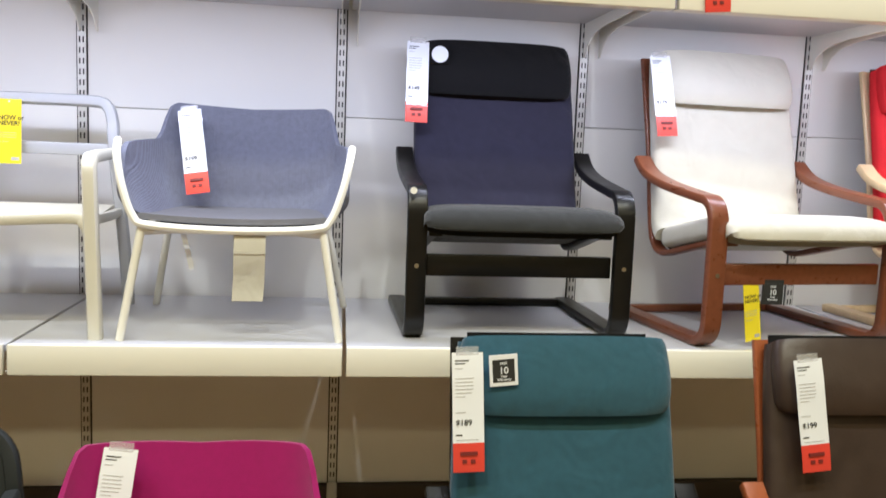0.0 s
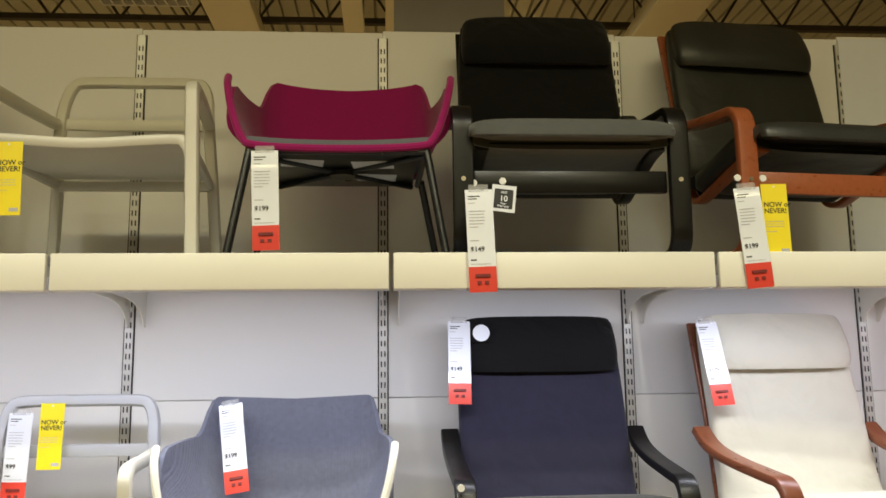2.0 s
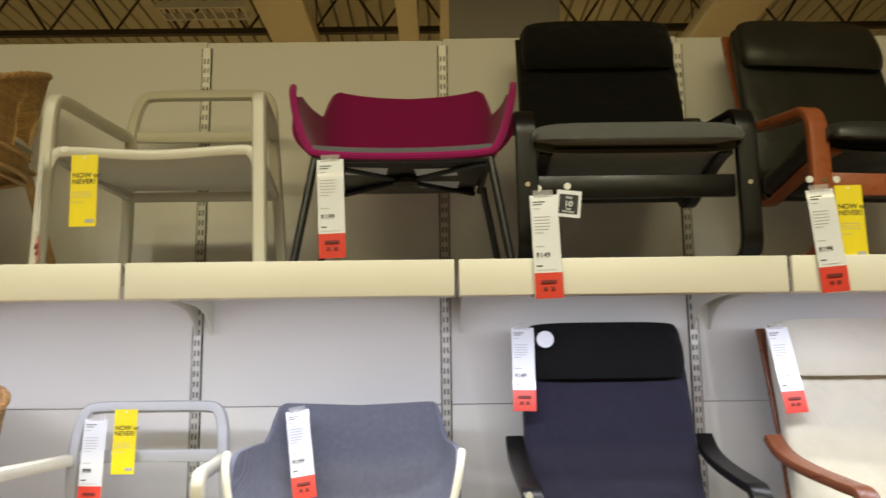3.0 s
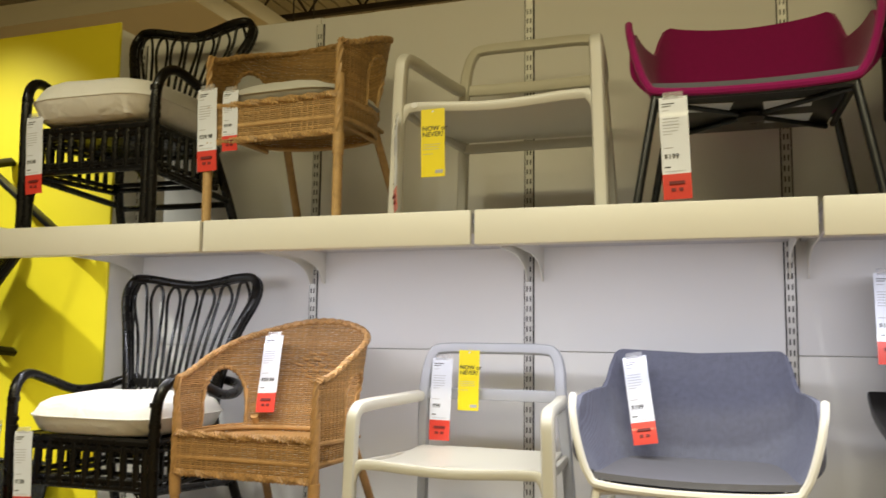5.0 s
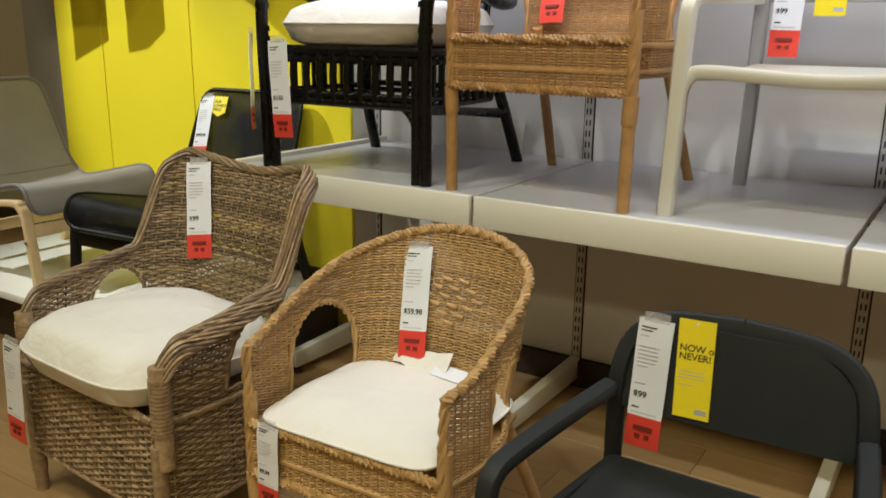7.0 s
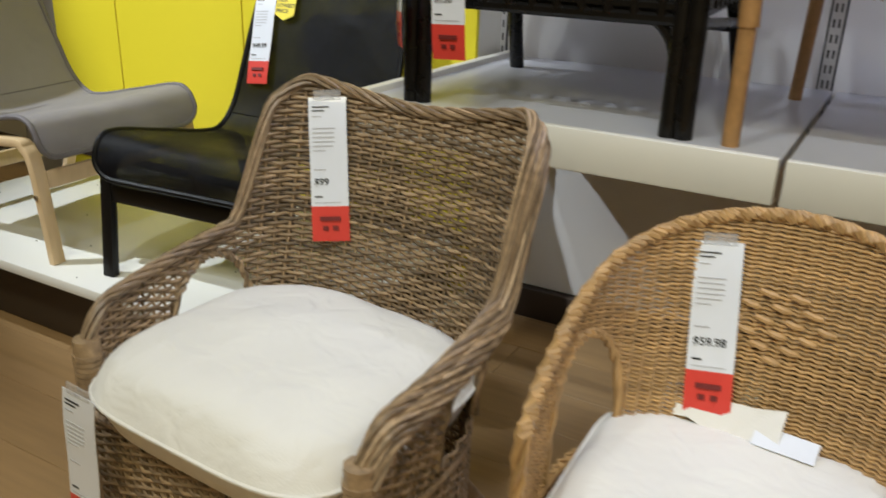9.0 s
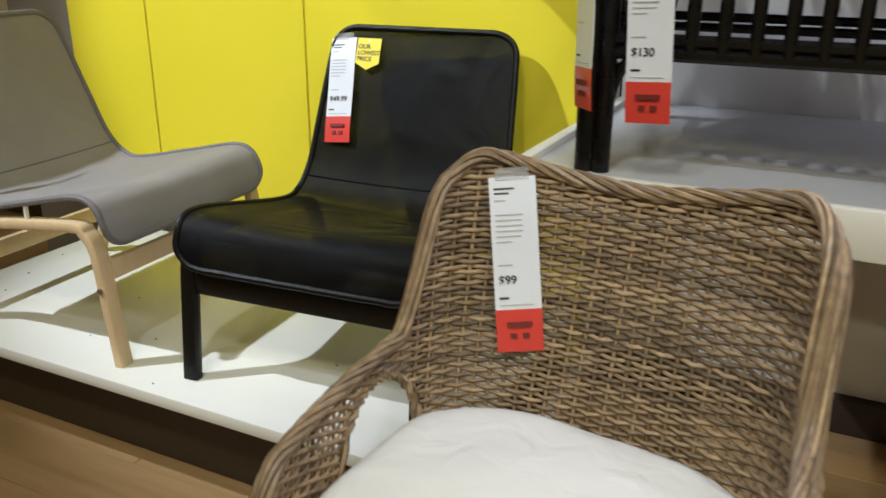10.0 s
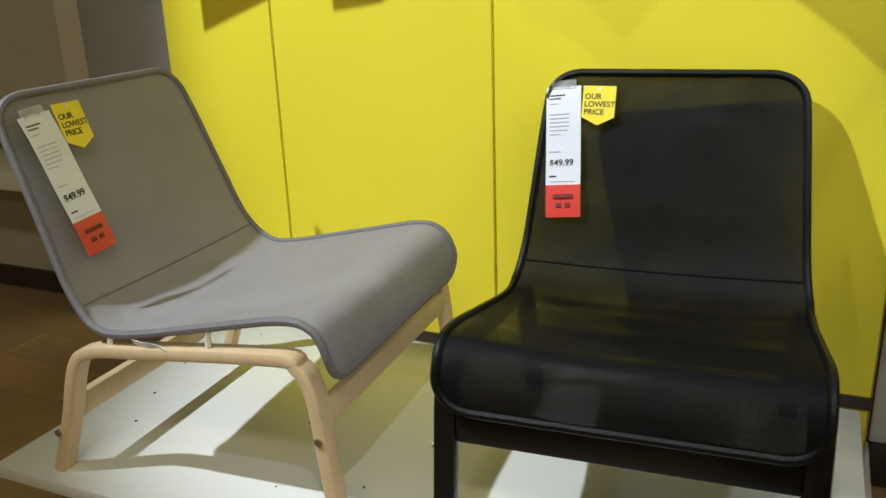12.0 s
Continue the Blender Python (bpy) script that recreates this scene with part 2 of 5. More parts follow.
def sweep(bm, pts, rx, ry=None, n=8, closed=False, power=2.0, side=None, taper=None):
    """A tube along pts: section rx across and ry high (superellipse), side: the fixed crosswise direction if any."""
    ry = rx if ry is None else ry
    rings, prev, m = [], None, len(pts)
    for i, p in enumerate(pts):
        p = Vector(p)
        if closed:
            d = Vector(pts[(i + 1) % m]) - Vector(pts[i - 1])
        else:
            d = Vector(pts[min(i + 1, m - 1)]) - Vector(pts[max(i - 1, 0)])
        d.normalize()
        if side is not None:
            u = Vector(side)
        elif prev is None:
            u = Vector((0, 0, 1)).cross(d)
            if u.length < 0.2:
                u = Vector((1, 0, 0))
        else:
            u = prev
        u = (u - d * u.dot(d)).normalized()
        prev = u
        w = d.cross(u)
        f = taper(i / max(1, m - 1)) if taper else 1.0
        ring = []
        for j in range(n):
            a = 2 * math.pi * (j + 0.5) / n
            ca, sa = math.cos(a), math.sin(a)
            ex = math.copysign(abs(ca) ** (2 / power), ca) * rx * f
            ey = math.copysign(abs(sa) ** (2 / power), sa) * ry * f
            ring.append(bm.verts.new(p + u * ex + w * ey))
        rings.append(ring)
    for i in range(m if closed else m - 1):
        a, b = rings[i], rings[(i + 1) % m]
        for j in range(n):
            bm.faces.new((a[j], a[(j + 1) % n], b[(j + 1) % n], b[j]))
    if not closed:
        bm.faces.new(rings[0])
        bm.faces.new(rings[-1][::-1])
    return bm


def box(bm, x0, x1, y0, y1, z0, z1, r=0.0, seg=2):
    vs = [bm.verts.new((x, y, z)) for x in (x0, x1) for y in (y0, y1) for z in (z0, z1)]
    fs = [bm.faces.new([vs[i] for i in q]) for q in ((0, 1, 3, 2), (4, 6, 7, 5), (0, 4, 5, 1), (2, 3, 7, 6), (0, 2, 6, 4), (1, 5, 7, 3))]
    if r:
        es = list({e for f in fs for e in f.edges})
        bmesh.ops.bevel(bm, geom=es, offset=r, segments=seg, affect="EDGES", profile=0.5)
    return bm


def ribbon(bm, yz, x0, x1, th):
    """A bent board: the path yz drawn out from x0 to x1, th thick."""
    return sweep(bm, [V((x0 + x1) / 2, y, z) for y, z in yz], abs(x1 - x0) / 2, th / 2, n=12, power=7, side=(1, 0, 0))


def sheet(bm, grid, th):
    """A shell from a grid of points, th thick along its normals."""
    h, w = len(grid), len(grid[0])
    top, bot = [], []
    for i in range(h):
        rt, rb = [], []
        for j in range(w):
            p = Vector(grid[i][j])
            du = Vector(grid[i][min(j + 1, w - 1)]) - Vector(grid[i][max(j - 1, 0)])
            dv = Vector(grid[min(i + 1, h - 1)][j]) - Vector(grid[max(i - 1, 0)][j])
            nn = du.cross(dv)
            nn = nn.normalized() if nn.length > 1e-9 else Vector((0, 0, 1))
            rt.append(bm.verts.new(p + nn * th / 2))
            rb.append(bm.verts.new(p - nn * th / 2))
        top.append(rt)
        bot.append(rb)
    for i in range(h - 1):
        for j in range(w - 1):
            bm.faces.new((top[i][j], top[i][j + 1], top[i + 1][j + 1], top[i + 1][j]))
            bm.faces.new((bot[i][j], bot[i + 1][j], bot[i + 1][j + 1], bot[i][j + 1]))
    rim = [(0, j) for j in range(w)] + [(i, w - 1) for i in range(1, h)] + [(h - 1, j) for j in range(w - 2, -1, -1)] + [(i, 0) for i in range(h - 2, 0, -1)]
    for a, b in zip(rim, rim[1:] + rim[:1]):
        bm.faces.new((top[a[0]][a[1]], bot[a[0]][a[1]], bot[b[0]][b[1]], top[b[0]][b[1]]))
    return bm


def disc(bm, c, r, depth, axis="y", n=16):
    rot = pose(0, 0, 0, 90, 0, 0) if axis == "y" else (pose(0, 0, 0, 0, 90, 0) if axis == "x" else Matrix())
    bmesh.ops.create_cone(bm, cap_ends=True, segments=n, radius1=r, radius2=r, depth=depth, matrix=Matrix.Translation(c) @ rot)
    return bm


def mesh_of(name, bm, material, smooth=True):
    bmesh.ops.recalc_face_normals(bm, faces=bm.faces)
    me = bpy.data.meshes.new(name)
    bm.to_mesh(me)
    bm.free()
    me.materials.append(material)
    if smooth:
        me.polygons.foreach_set("use_smooth", [True] * len(me.polygons))
        me.set_sharp_from_angle(angle=radians(42))
    return me


def part(name, bm, material, parent, label=""):
    me = bm if isinstance(bm, bpy.types.Mesh) else mesh_of(name, bm, material)
    ob = new(name, me)
    ob.parent = parent
    if label:
        ob["label"] = label
    return ob


def thing(name, label, category, group="", kind=""):
    return tagged(new(name), label, category, group, kind)


def solid(name, bm, material, label, category, kind="structure"):
    return tagged(new(name, mesh_of(name, bm, material)), label, category, kind=kind)


def B():
    return bmesh.new()


def words(text, size, material, parent, x, y, z, name="lettering", align="LEFT", depth=0.0004):
    cu = bpy.data.curves.new(name, "FONT")
    cu.body, cu.size, cu.align_x, cu.extrude, cu.offset = text, size, align, depth, size * 0.014
    tmp = bpy.data.objects.new("tmp", cu)
    me = bpy.data.meshes.new_from_object(tmp)
    bpy.data.objects.remove(tmp)
    me.materials.append(material)
    ob = new(name, me)
    ob.parent = parent
    ob.matrix_basis = pose(x, y, z, 90, 0, 0)
    return ob


# ---- the large structure ----
X0, PITCH, WALL_Y, FRONT_Y = -0.244, 0.94, 3.074, 2.228
LOW, UP = 0.827, 1.948          # tops of the two shelf decks
FLOOR = -0.035
PLAT = 0.247                    # top of the platform
YEL_Y = 2.905
seam = lambda k: X0 + PITCH * k
post = lambda k: X0 + PITCH * k - 0.028

bm = box(B(), -14, 10, -9, 13, -0.3, FLOOR - 0.012)
floor = solid("floor", bm, M_FLOOR, "pale oak laminate floor of plank boards", "floor")
solid("wall_north", box(B(), -14.2, 10.2, 13, 13.2, -0.3, 5.4), M_BEIGE, "far painted hall wall", "wall")
solid("wall_south", box(B(), -14.2, 10.2, -9.2, -9, -0.3, 5.4), M_BEIGE, "far painted hall wall", "wall")
solid("wall_west", box(B(), -14.2, -14, -9, 13, -0.3, 5.4), M_BEIGE, "far painted hall wall", "wall")
solid("wall_east", box(B(), 10, 10.2, -9, 13, -0.3, 5.4), M_BEIGE, "far painted hall wall", "wall")

# corrugated ceiling deck with its ribs in one mesh
bm = B()
prof = []
x = -14.0
while x < 10:
    prof += [(x, 5.24), (x + 0.125, 5.24), (x + 0.130, 5.30), (x + 0.150, 5.30), (x + 0.155, 5.24)]
    x += 0.155
ra = [bm.verts.new((x, -9, z)) for x, z in prof]
rb = [bm.verts.new((x, 13, z)) for x, z in prof]
for i in range(len(prof) - 1):
    if (ra[i].co - ra[i + 1].co).length > 1e-6:
        bm.faces.new((ra[i], ra[i + 1], rb[i + 1], rb[i]))
solid("ceiling", bm, M_CEIL, "open corrugated metal ceiling deck with beige paint", "ceiling")
solid("roof", box(B(), -14.2, 10.2, -9.2, 13.2, 5.34, 5.5), M_CEIL, "roof slab above the metal deck", "roof")


def roof_joist(y):
    ob = thing("roof_joist", "dark steel open-web roof joist under the ceiling deck", "joist", "roof joists", "structure")
    part("top_chord", box(B(), -14, 10, -0.04, 0.04, 5.17, 5.23), M_JOIST, ob)
    part("bottom_chord", box(B(), -14, 10, -0.03, 0.03, 4.72, 4.77), M_JOIST, ob)
    bm = B()
    for i in range(40):
        xx = -14 + 0.6 * i
        sweep(bm, [V(xx, 0, 4.75), V(xx + 0.3, 0, 5.2)], 0.013, n=6)
        sweep(bm, [V(xx + 0.3, 0, 5.2), V(xx + 0.6, 0, 4.75)], 0.013, n=6)
    part("web_rods", bm, M_JOIST, ob)
    ob.matrix_basis = pose(0, y, 0)


for y in (-6, -3, 0.6, 7.0, 9.6):
    roof_joist(y)


def light_tray(cx, cy, lx, ly, z):
    ob = thing("light_tray", "cream metal lighting tray hung below the ceiling", "light fitting", "light trays")
    part("tray_body", box(B(), -lx / 2, lx / 2, -ly / 2, ly / 2, 0.0, 0.12, 0.008), M_TRAY, ob)
    part("side_flange", box(B(), -lx / 2, lx / 2, -ly / 2 - 0.01, -ly / 2 + 0.004, -0.03, 0.05), M_TRAY, ob)
    for sx in (-0.4, 0.4):
        part("hanger_rod", sweep(B(), [V(sx * lx, 0, 0.12), V(sx * lx, 0, 5.3 - z)], 0.006, n=6), M_JOIST, ob)
    ob.matrix_basis = pose(cx, cy, z)
    return ob


light_tray(-1.45, 6.5, 0.36, 5.0, 4.35)
light_tray(-0.52, 6.6, 0.16, 5.0, 4.35)
light_tray(-0.2, 6.9, 0.14, 3.0, 4.45)
light_tray(1.85, 6.0, 0.4, 4.6, 4.2)
light_tray(3.0, 5.1, 2.6, 0.35, 4.25)
light_tray(-5.05, 4.2, 3.2, 0.7, 3.55)
light_tray(-3.55, 5.4, 0.22, 3.2, 3.7)

ob = thing("hanging_sign_box", "plain grey hanging box above the wall top", "sign box")
part("sign_panel", box(B(), -0.38, 0.38, -0.03, 0.03, -0.35, 0.20, 0.004), M_GREY, ob)
for sx in (-0.3, 0.3):
    part("hanger_rod", sweep(B(), [V(sx, 0, 0.2), V(sx, 0, 1.2)], 0.004, n=6), M_JOIST, ob)
ob.matrix_basis = pose(0.17, 5.3, 4.1)

ob = thing("cable_tray", "grey wire cable tray hung below the roof deck", "cable tray")
for dy in (-0.12, 0.12):
    part("tray_rail", box(B(), -0.5, 0.5, dy - 0.012, dy + 0.012, 0, 0.05), M_STEEL, ob)
for i in range(9):
    part("rung", box(B(), -0.5 + 0.12 * i, -0.48 + 0.12 * i, -0.12, 0.12, 0.0, 0.015), M_STEEL, ob)
for dx in (-0.4, 0.4):
    part("hanger_rod", sweep(B(), [V(dx, 0, 0), V(dx, 0, 1.0)], 0.005, n=6), M_JOIST, ob)
ob.matrix_basis = pose(-1.95, 5.5, 4.22) @ Matrix.Diagonal((0.62, 0.8, 1, 1))

# display wall of white panels between slotted uprights
wall = solid("wall_display", box(B(), -3.09, 5.2, WALL_Y + 0.014, WALL_Y + 0.10, FLOOR, 2.945), M_STEEL, "white panelled display wall with slotted uprights", "wall")
solid("plinth_wall", box(B(), -3.09, 5.2, WALL_Y - 0.03, WALL_Y + 0.012, FLOOR, 0.07, 0.003), M_PLINTH, "dark plinth strip along the wall foot", "plinth")
tops = (2.972, 2.968, 2.964, 2.972, 2.966, 2.978, 2.97, 2.974, 2.97)
for i, k in enumerate(range(-3, 5)):
    for z0, z1 in ((0.072, 1.525), (1.5275, tops[i])):
        part("wall_panel", box(B(), post(k) + 0.0008, post(k + 1) - 0.0008, WALL_Y, WALL_Y + 0.013, z0, z1, 0.002, 1), M_WALL, wall)


def slotted_upright(x):
    ob = thing("slotted_upright", "pale steel shelf upright with two rows of dark slots", "upright", "slotted uprights", "structure")
    part("channel", box(B(), -0.0155, 0.0155, -0.009, -0.0018, 0.06, 2.94, 0.001, 1), M_STEEL, ob)
    part("shadow_gap", box(B(), -0.0205, 0.0205, -0.0016, -0.0002, 0.06, 2.94), M_SLOT, ob)
    bm = B()
    z = 0.10
    while z < 2.91:
        for dx in (-0.0065, 0.0065):
            box(bm, dx - 0.0026, dx + 0.0026, -0.0096, -0.006, z, z + 0.021)
        z += 0.0385
    part("slots", bm, M_SLOT, ob)
    ob.matrix_basis = pose(x, WALL_Y, 0)


for k in range(-3, 5):
    slotted_upright(post(k))


def bracket(bm, x, drop):
    yz = [(0, 0), (-0.80, 0), (-0.80, -0.03), (-0.22, -0.042)] + [(-0.22 + 0.19 * math.sin(a), -0.045 - (drop - 0.045) * (1 - math.cos(a))) for a in [i * math.pi / 16 for i in range(1, 8)]] + [(-0.02, -drop), (0, -drop)]
    fa = [bm.verts.new((x - 0.002, y, z)) for y, z in yz]
    fb = [bm.verts.new((x + 0.002, y, z)) for y, z in yz]
    bm.faces.new(fa)
    bm.faces.new(fb[::-1])
    for i in range(len(yz)):
        j = (i + 1) % len(yz)
        bm.faces.new((fa[i], fb[i], fb[j], fa[j]))
    return bm


def shelf_unit(k, top, fascia, group):
    ob = thing("shelf", "white metal display shelf with a deep front edge and grey deck", "shelf", group)
    x0, x1 = 0.006, PITCH - 0.006
    dep = WALL_Y - FRONT_Y
    part("deck", box(B(), x0, x1, 0.012, dep - 0.008, -0.022, 0.0, 0.002, 1), M_DECK, ob, "grey metal deck")
    part("front_edge", box(B(), x0, x1, 0, 0.022, -fascia, 0.004, 0.004, 2), M_SHELF, ob)
    part("bottom_return", box(B(), x0, x1, 0.022, 0.05, -fascia, -fascia + 0.004), M_SHELF, ob)
    for bx in (0.03, PITCH - 0.03):
        bm = bracket(B(), bx, 0.13)
        bmesh.ops.translate(bm, vec=(0, dep - 0.008, -0.023), verts=bm.verts)
        part("bracket", bm, M_SHELF, ob)
    if k == -3:
        part("end_edge", box(B(), x0 - 0.004, x0 + 0.022, 0.024, dep - 0.008, -0.03, 0.016, 0.003), M_SHELF, ob)
    ob.matrix_basis = pose(seam(k), FRONT_Y, top)


for k in range(-3, 4):
    shelf_unit(k, LOW, 0.084, "lower display shelves")
    shelf_unit(k, UP, 0.100, "upper display shelves")


def base_leg(x):
    ob = thing("base_leg", "white metal base leg of the shelf rack on the floor", "rack leg", "rack base legs", "structure")
    bm = box(B(), -0.02, 0.02, -0.55, -0.01, 0.03, 0.115, 0.006)
    for v in bm.verts:
        if v.co.y < -0.4 and v.co.z > 0.07:
            v.co.z -= 0.02
    part("beam", bm, M_SHELF, ob)
    part("foot", disc(B(), (0, -0.52, 0.015), 0.018, 0.03, "z"), M_PLINTH, ob, "black plastic foot")
    ob.matrix_basis = pose(x, WALL_Y, FLOOR)


for k in range(-3, 4):
    base_leg(post(k))

# yellow wall of three boards
yw = solid("wall_yellow", box(B(), -5.005, -3.094, YEL_Y + 0.016, WALL_Y + 0.1, FLOOR, 2.97), M_SHELF, "bright yellow painted display wall of three boards", "wall")
for a, b in ((-5.005, -4.640), (-4.637, -4.005), (-4.002, -3.094)):
    part("yellow_board", box(B(), a, b, YEL_Y, YEL_Y + 0.015, 0.05, 3.0, 0.003, 1), M_YELLOW, yw)
part("skirting", box(B(), -5.005, -3.094, YEL_Y - 0.006, YEL_Y + 0.014, PLAT, PLAT + 0.03), M_PLINTH, yw, "dark skirting gap")

# low platform
ob = thing("platform", "low white display platform with scratched top on a dark plinth", "platform", kind="structure")
part("top_board", box(B(), -4.84, -3.115, 2.005, YEL_Y - 0.012, PLAT - 0.032, PLAT, 0.003), M_PLAT, ob)
part("plinth", box(B(), -4.78, -3.17, 2.13, YEL_Y - 0.014, FLOOR, PLAT - 0.032), M_PLINTH, ob, "dark recessed plinth")
bm = B()
rnd = random.Random(5)
for i in range(22):
    xx, yy = rnd.uniform(-4.78, -3.2), rnd.uniform(2.03, 2.8)
    disc(bm, (xx, yy, PLAT + 0.0004), rnd.uniform(0.002, 0.004), 0.001, "z", 8)
part("screw_holes", bm, M_SLOT, ob)["kind"] = "stuff"

# the neighbouring bay beyond the yellow wall
ob = thing("grey_column", "dark grey laminate column beside the yellow wall", "column", kind="structure")
part("shaft", box(B(), -5.39, -5.010, 2.96, 3.3, FLOOR, 5.2, 0.01), M_GREY, ob)
ob = thing("display_case", "beige wall cabinet above a white counter shelf", "cabinet")
part("back_panel", box(B(), -8.6, -5.6, 4.1, 4.16, FLOOR, 3.0, 0.004), M_BEIGE, ob)
part("upper_box", box(B(), -8.6, -5.75, 3.2, 4.1, 0.80, 2.4, 0.01), M_BEIGE, ob)
part("counter", box(B(), -8.6, -5.72, 3.1, 4.1, 0.50, 0.56, 0.006), M_SHELF, ob)
part("front_panel", box(B(), -8.6, -5.8, 3.4, 3.44, 0.05, 0.50), M_BEIGE, ob)
part("kick_board", box(B(), -8.6, -5.8, 3.38, 3.43, FLOOR, 0.05), M_PLINTH, ob)


# ---- chairs: every one is built at its own origin, on the ground, facing -y ----
def bent_armchair(wood, fabric, head, front=None, label="", tilt=0.0):
    """Low cantilever armchair of bent wood with a long cushion and a neck roll."""
    ob = thing("armchair", label, "armchair", "bentwood armchairs")
    prof = [(0.33, 0.016), (0.10, 0.016), (-0.20, 0.016), (-0.265, 0.022), (-0.300, 0.06), (-0.305, 0.14), (-0.305, 0.36), (-0.298, 0.425), (-0.265, 0.462), (-0.20, 0.472), (0.0, 0.50), (0.13, 0.535), (0.20, 0.585)]
    path = [(p.x, p.y) for p in smooth_path([V(y, z, 0) for y, z in prof], 4)]
    for s in (-1, 1):
        fr = part("side_frame", ribbon(B(), path, s * 0.36, s * 0.298, 0.03), wood, ob)
        part("screw_cap", disc(B(), (s * 0.329, -0.3215, 0.235), 0.007, 0.003), M_BRASS, fr)
    part("front_rail", box(B(), -0.297, 0.297, -0.29, -0.268, 0.20, 0.268, 0.004), wood, ob)
    part("rear_rail", box(B(), -0.297, 0.297, 0.27, 0.30, 0.004, 0.032, 0.003), wood, ob)
    part("arm_rail", box(B(), -0.297, 0.297, 0.17, 0.19, 0.44, 0.49, 0.004), wood, ob)
    seat = [(-0.30, 0.335), (-0.2, 0.325), (0.0, 0.275), (0.10, 0.255), (0.165, 0.29), (0.195, 0.38), (0.235, 0.60), (0.285, 0.80), (0.325, 0.955)]
    sp = [(p.x, p.y) for p in smooth_path([V(y, z, 0) for y, z in seat], 5)]
    for s in (-1, 1):
        part("seat_rail", ribbon(B(), sp, s * 0.292, s * 0.25, 0.02), wood, ob)
    part("sling", ribbon(B(), [(y, z + 0.014) for y, z in sp], -0.25, 0.25, 0.006), M_BLACKF, ob, "black canvas sling")
    cush = [(-0.335, 0.355), (-0.325, 0.372), (-0.22, 0.375), (-0.03, 0.335), (0.07, 0.315), (0.125, 0.345), (0.150, 0.42), (0.19, 0.61), (0.237, 0.80), (0.262, 0.90), (0.275, 0.955)]
    cp = smooth_path([V(0, y, z) for y, z in cush], 5)
    k = len(cp)
    ns = int(k * 0.47)
    bulge = lambda t: 0.78 + 0.22 * min(1, 8 * min(t, 1 - t) + 0.15)
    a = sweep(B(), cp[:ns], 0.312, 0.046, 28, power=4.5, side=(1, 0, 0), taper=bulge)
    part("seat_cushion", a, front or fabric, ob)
    a = B()
    sweep(a, cp[ns - 1:], 0.312, 0.036, 28, power=4.5, side=(1, 0, 0), taper=lambda t: 1.0 - 0.11 * t)
    part("back_cushion", a, fabric, ob)
    hp = smooth_path([V(0, 0.215, 0.795), V(0, 0.212, 0.84), V(0, 0.232, 0.90), V(0, 0.262, 0.965)], 4)
    part("neck_roll", sweep(B(), hp, 0.280, 0.052, 28, power=3.6, side=(1, 0, 0), taper=lambda t: 0.955 + 0.045 * math.sin(math.pi * min(1, max(0, t))) ** 0.5), head, ob)
    return ob


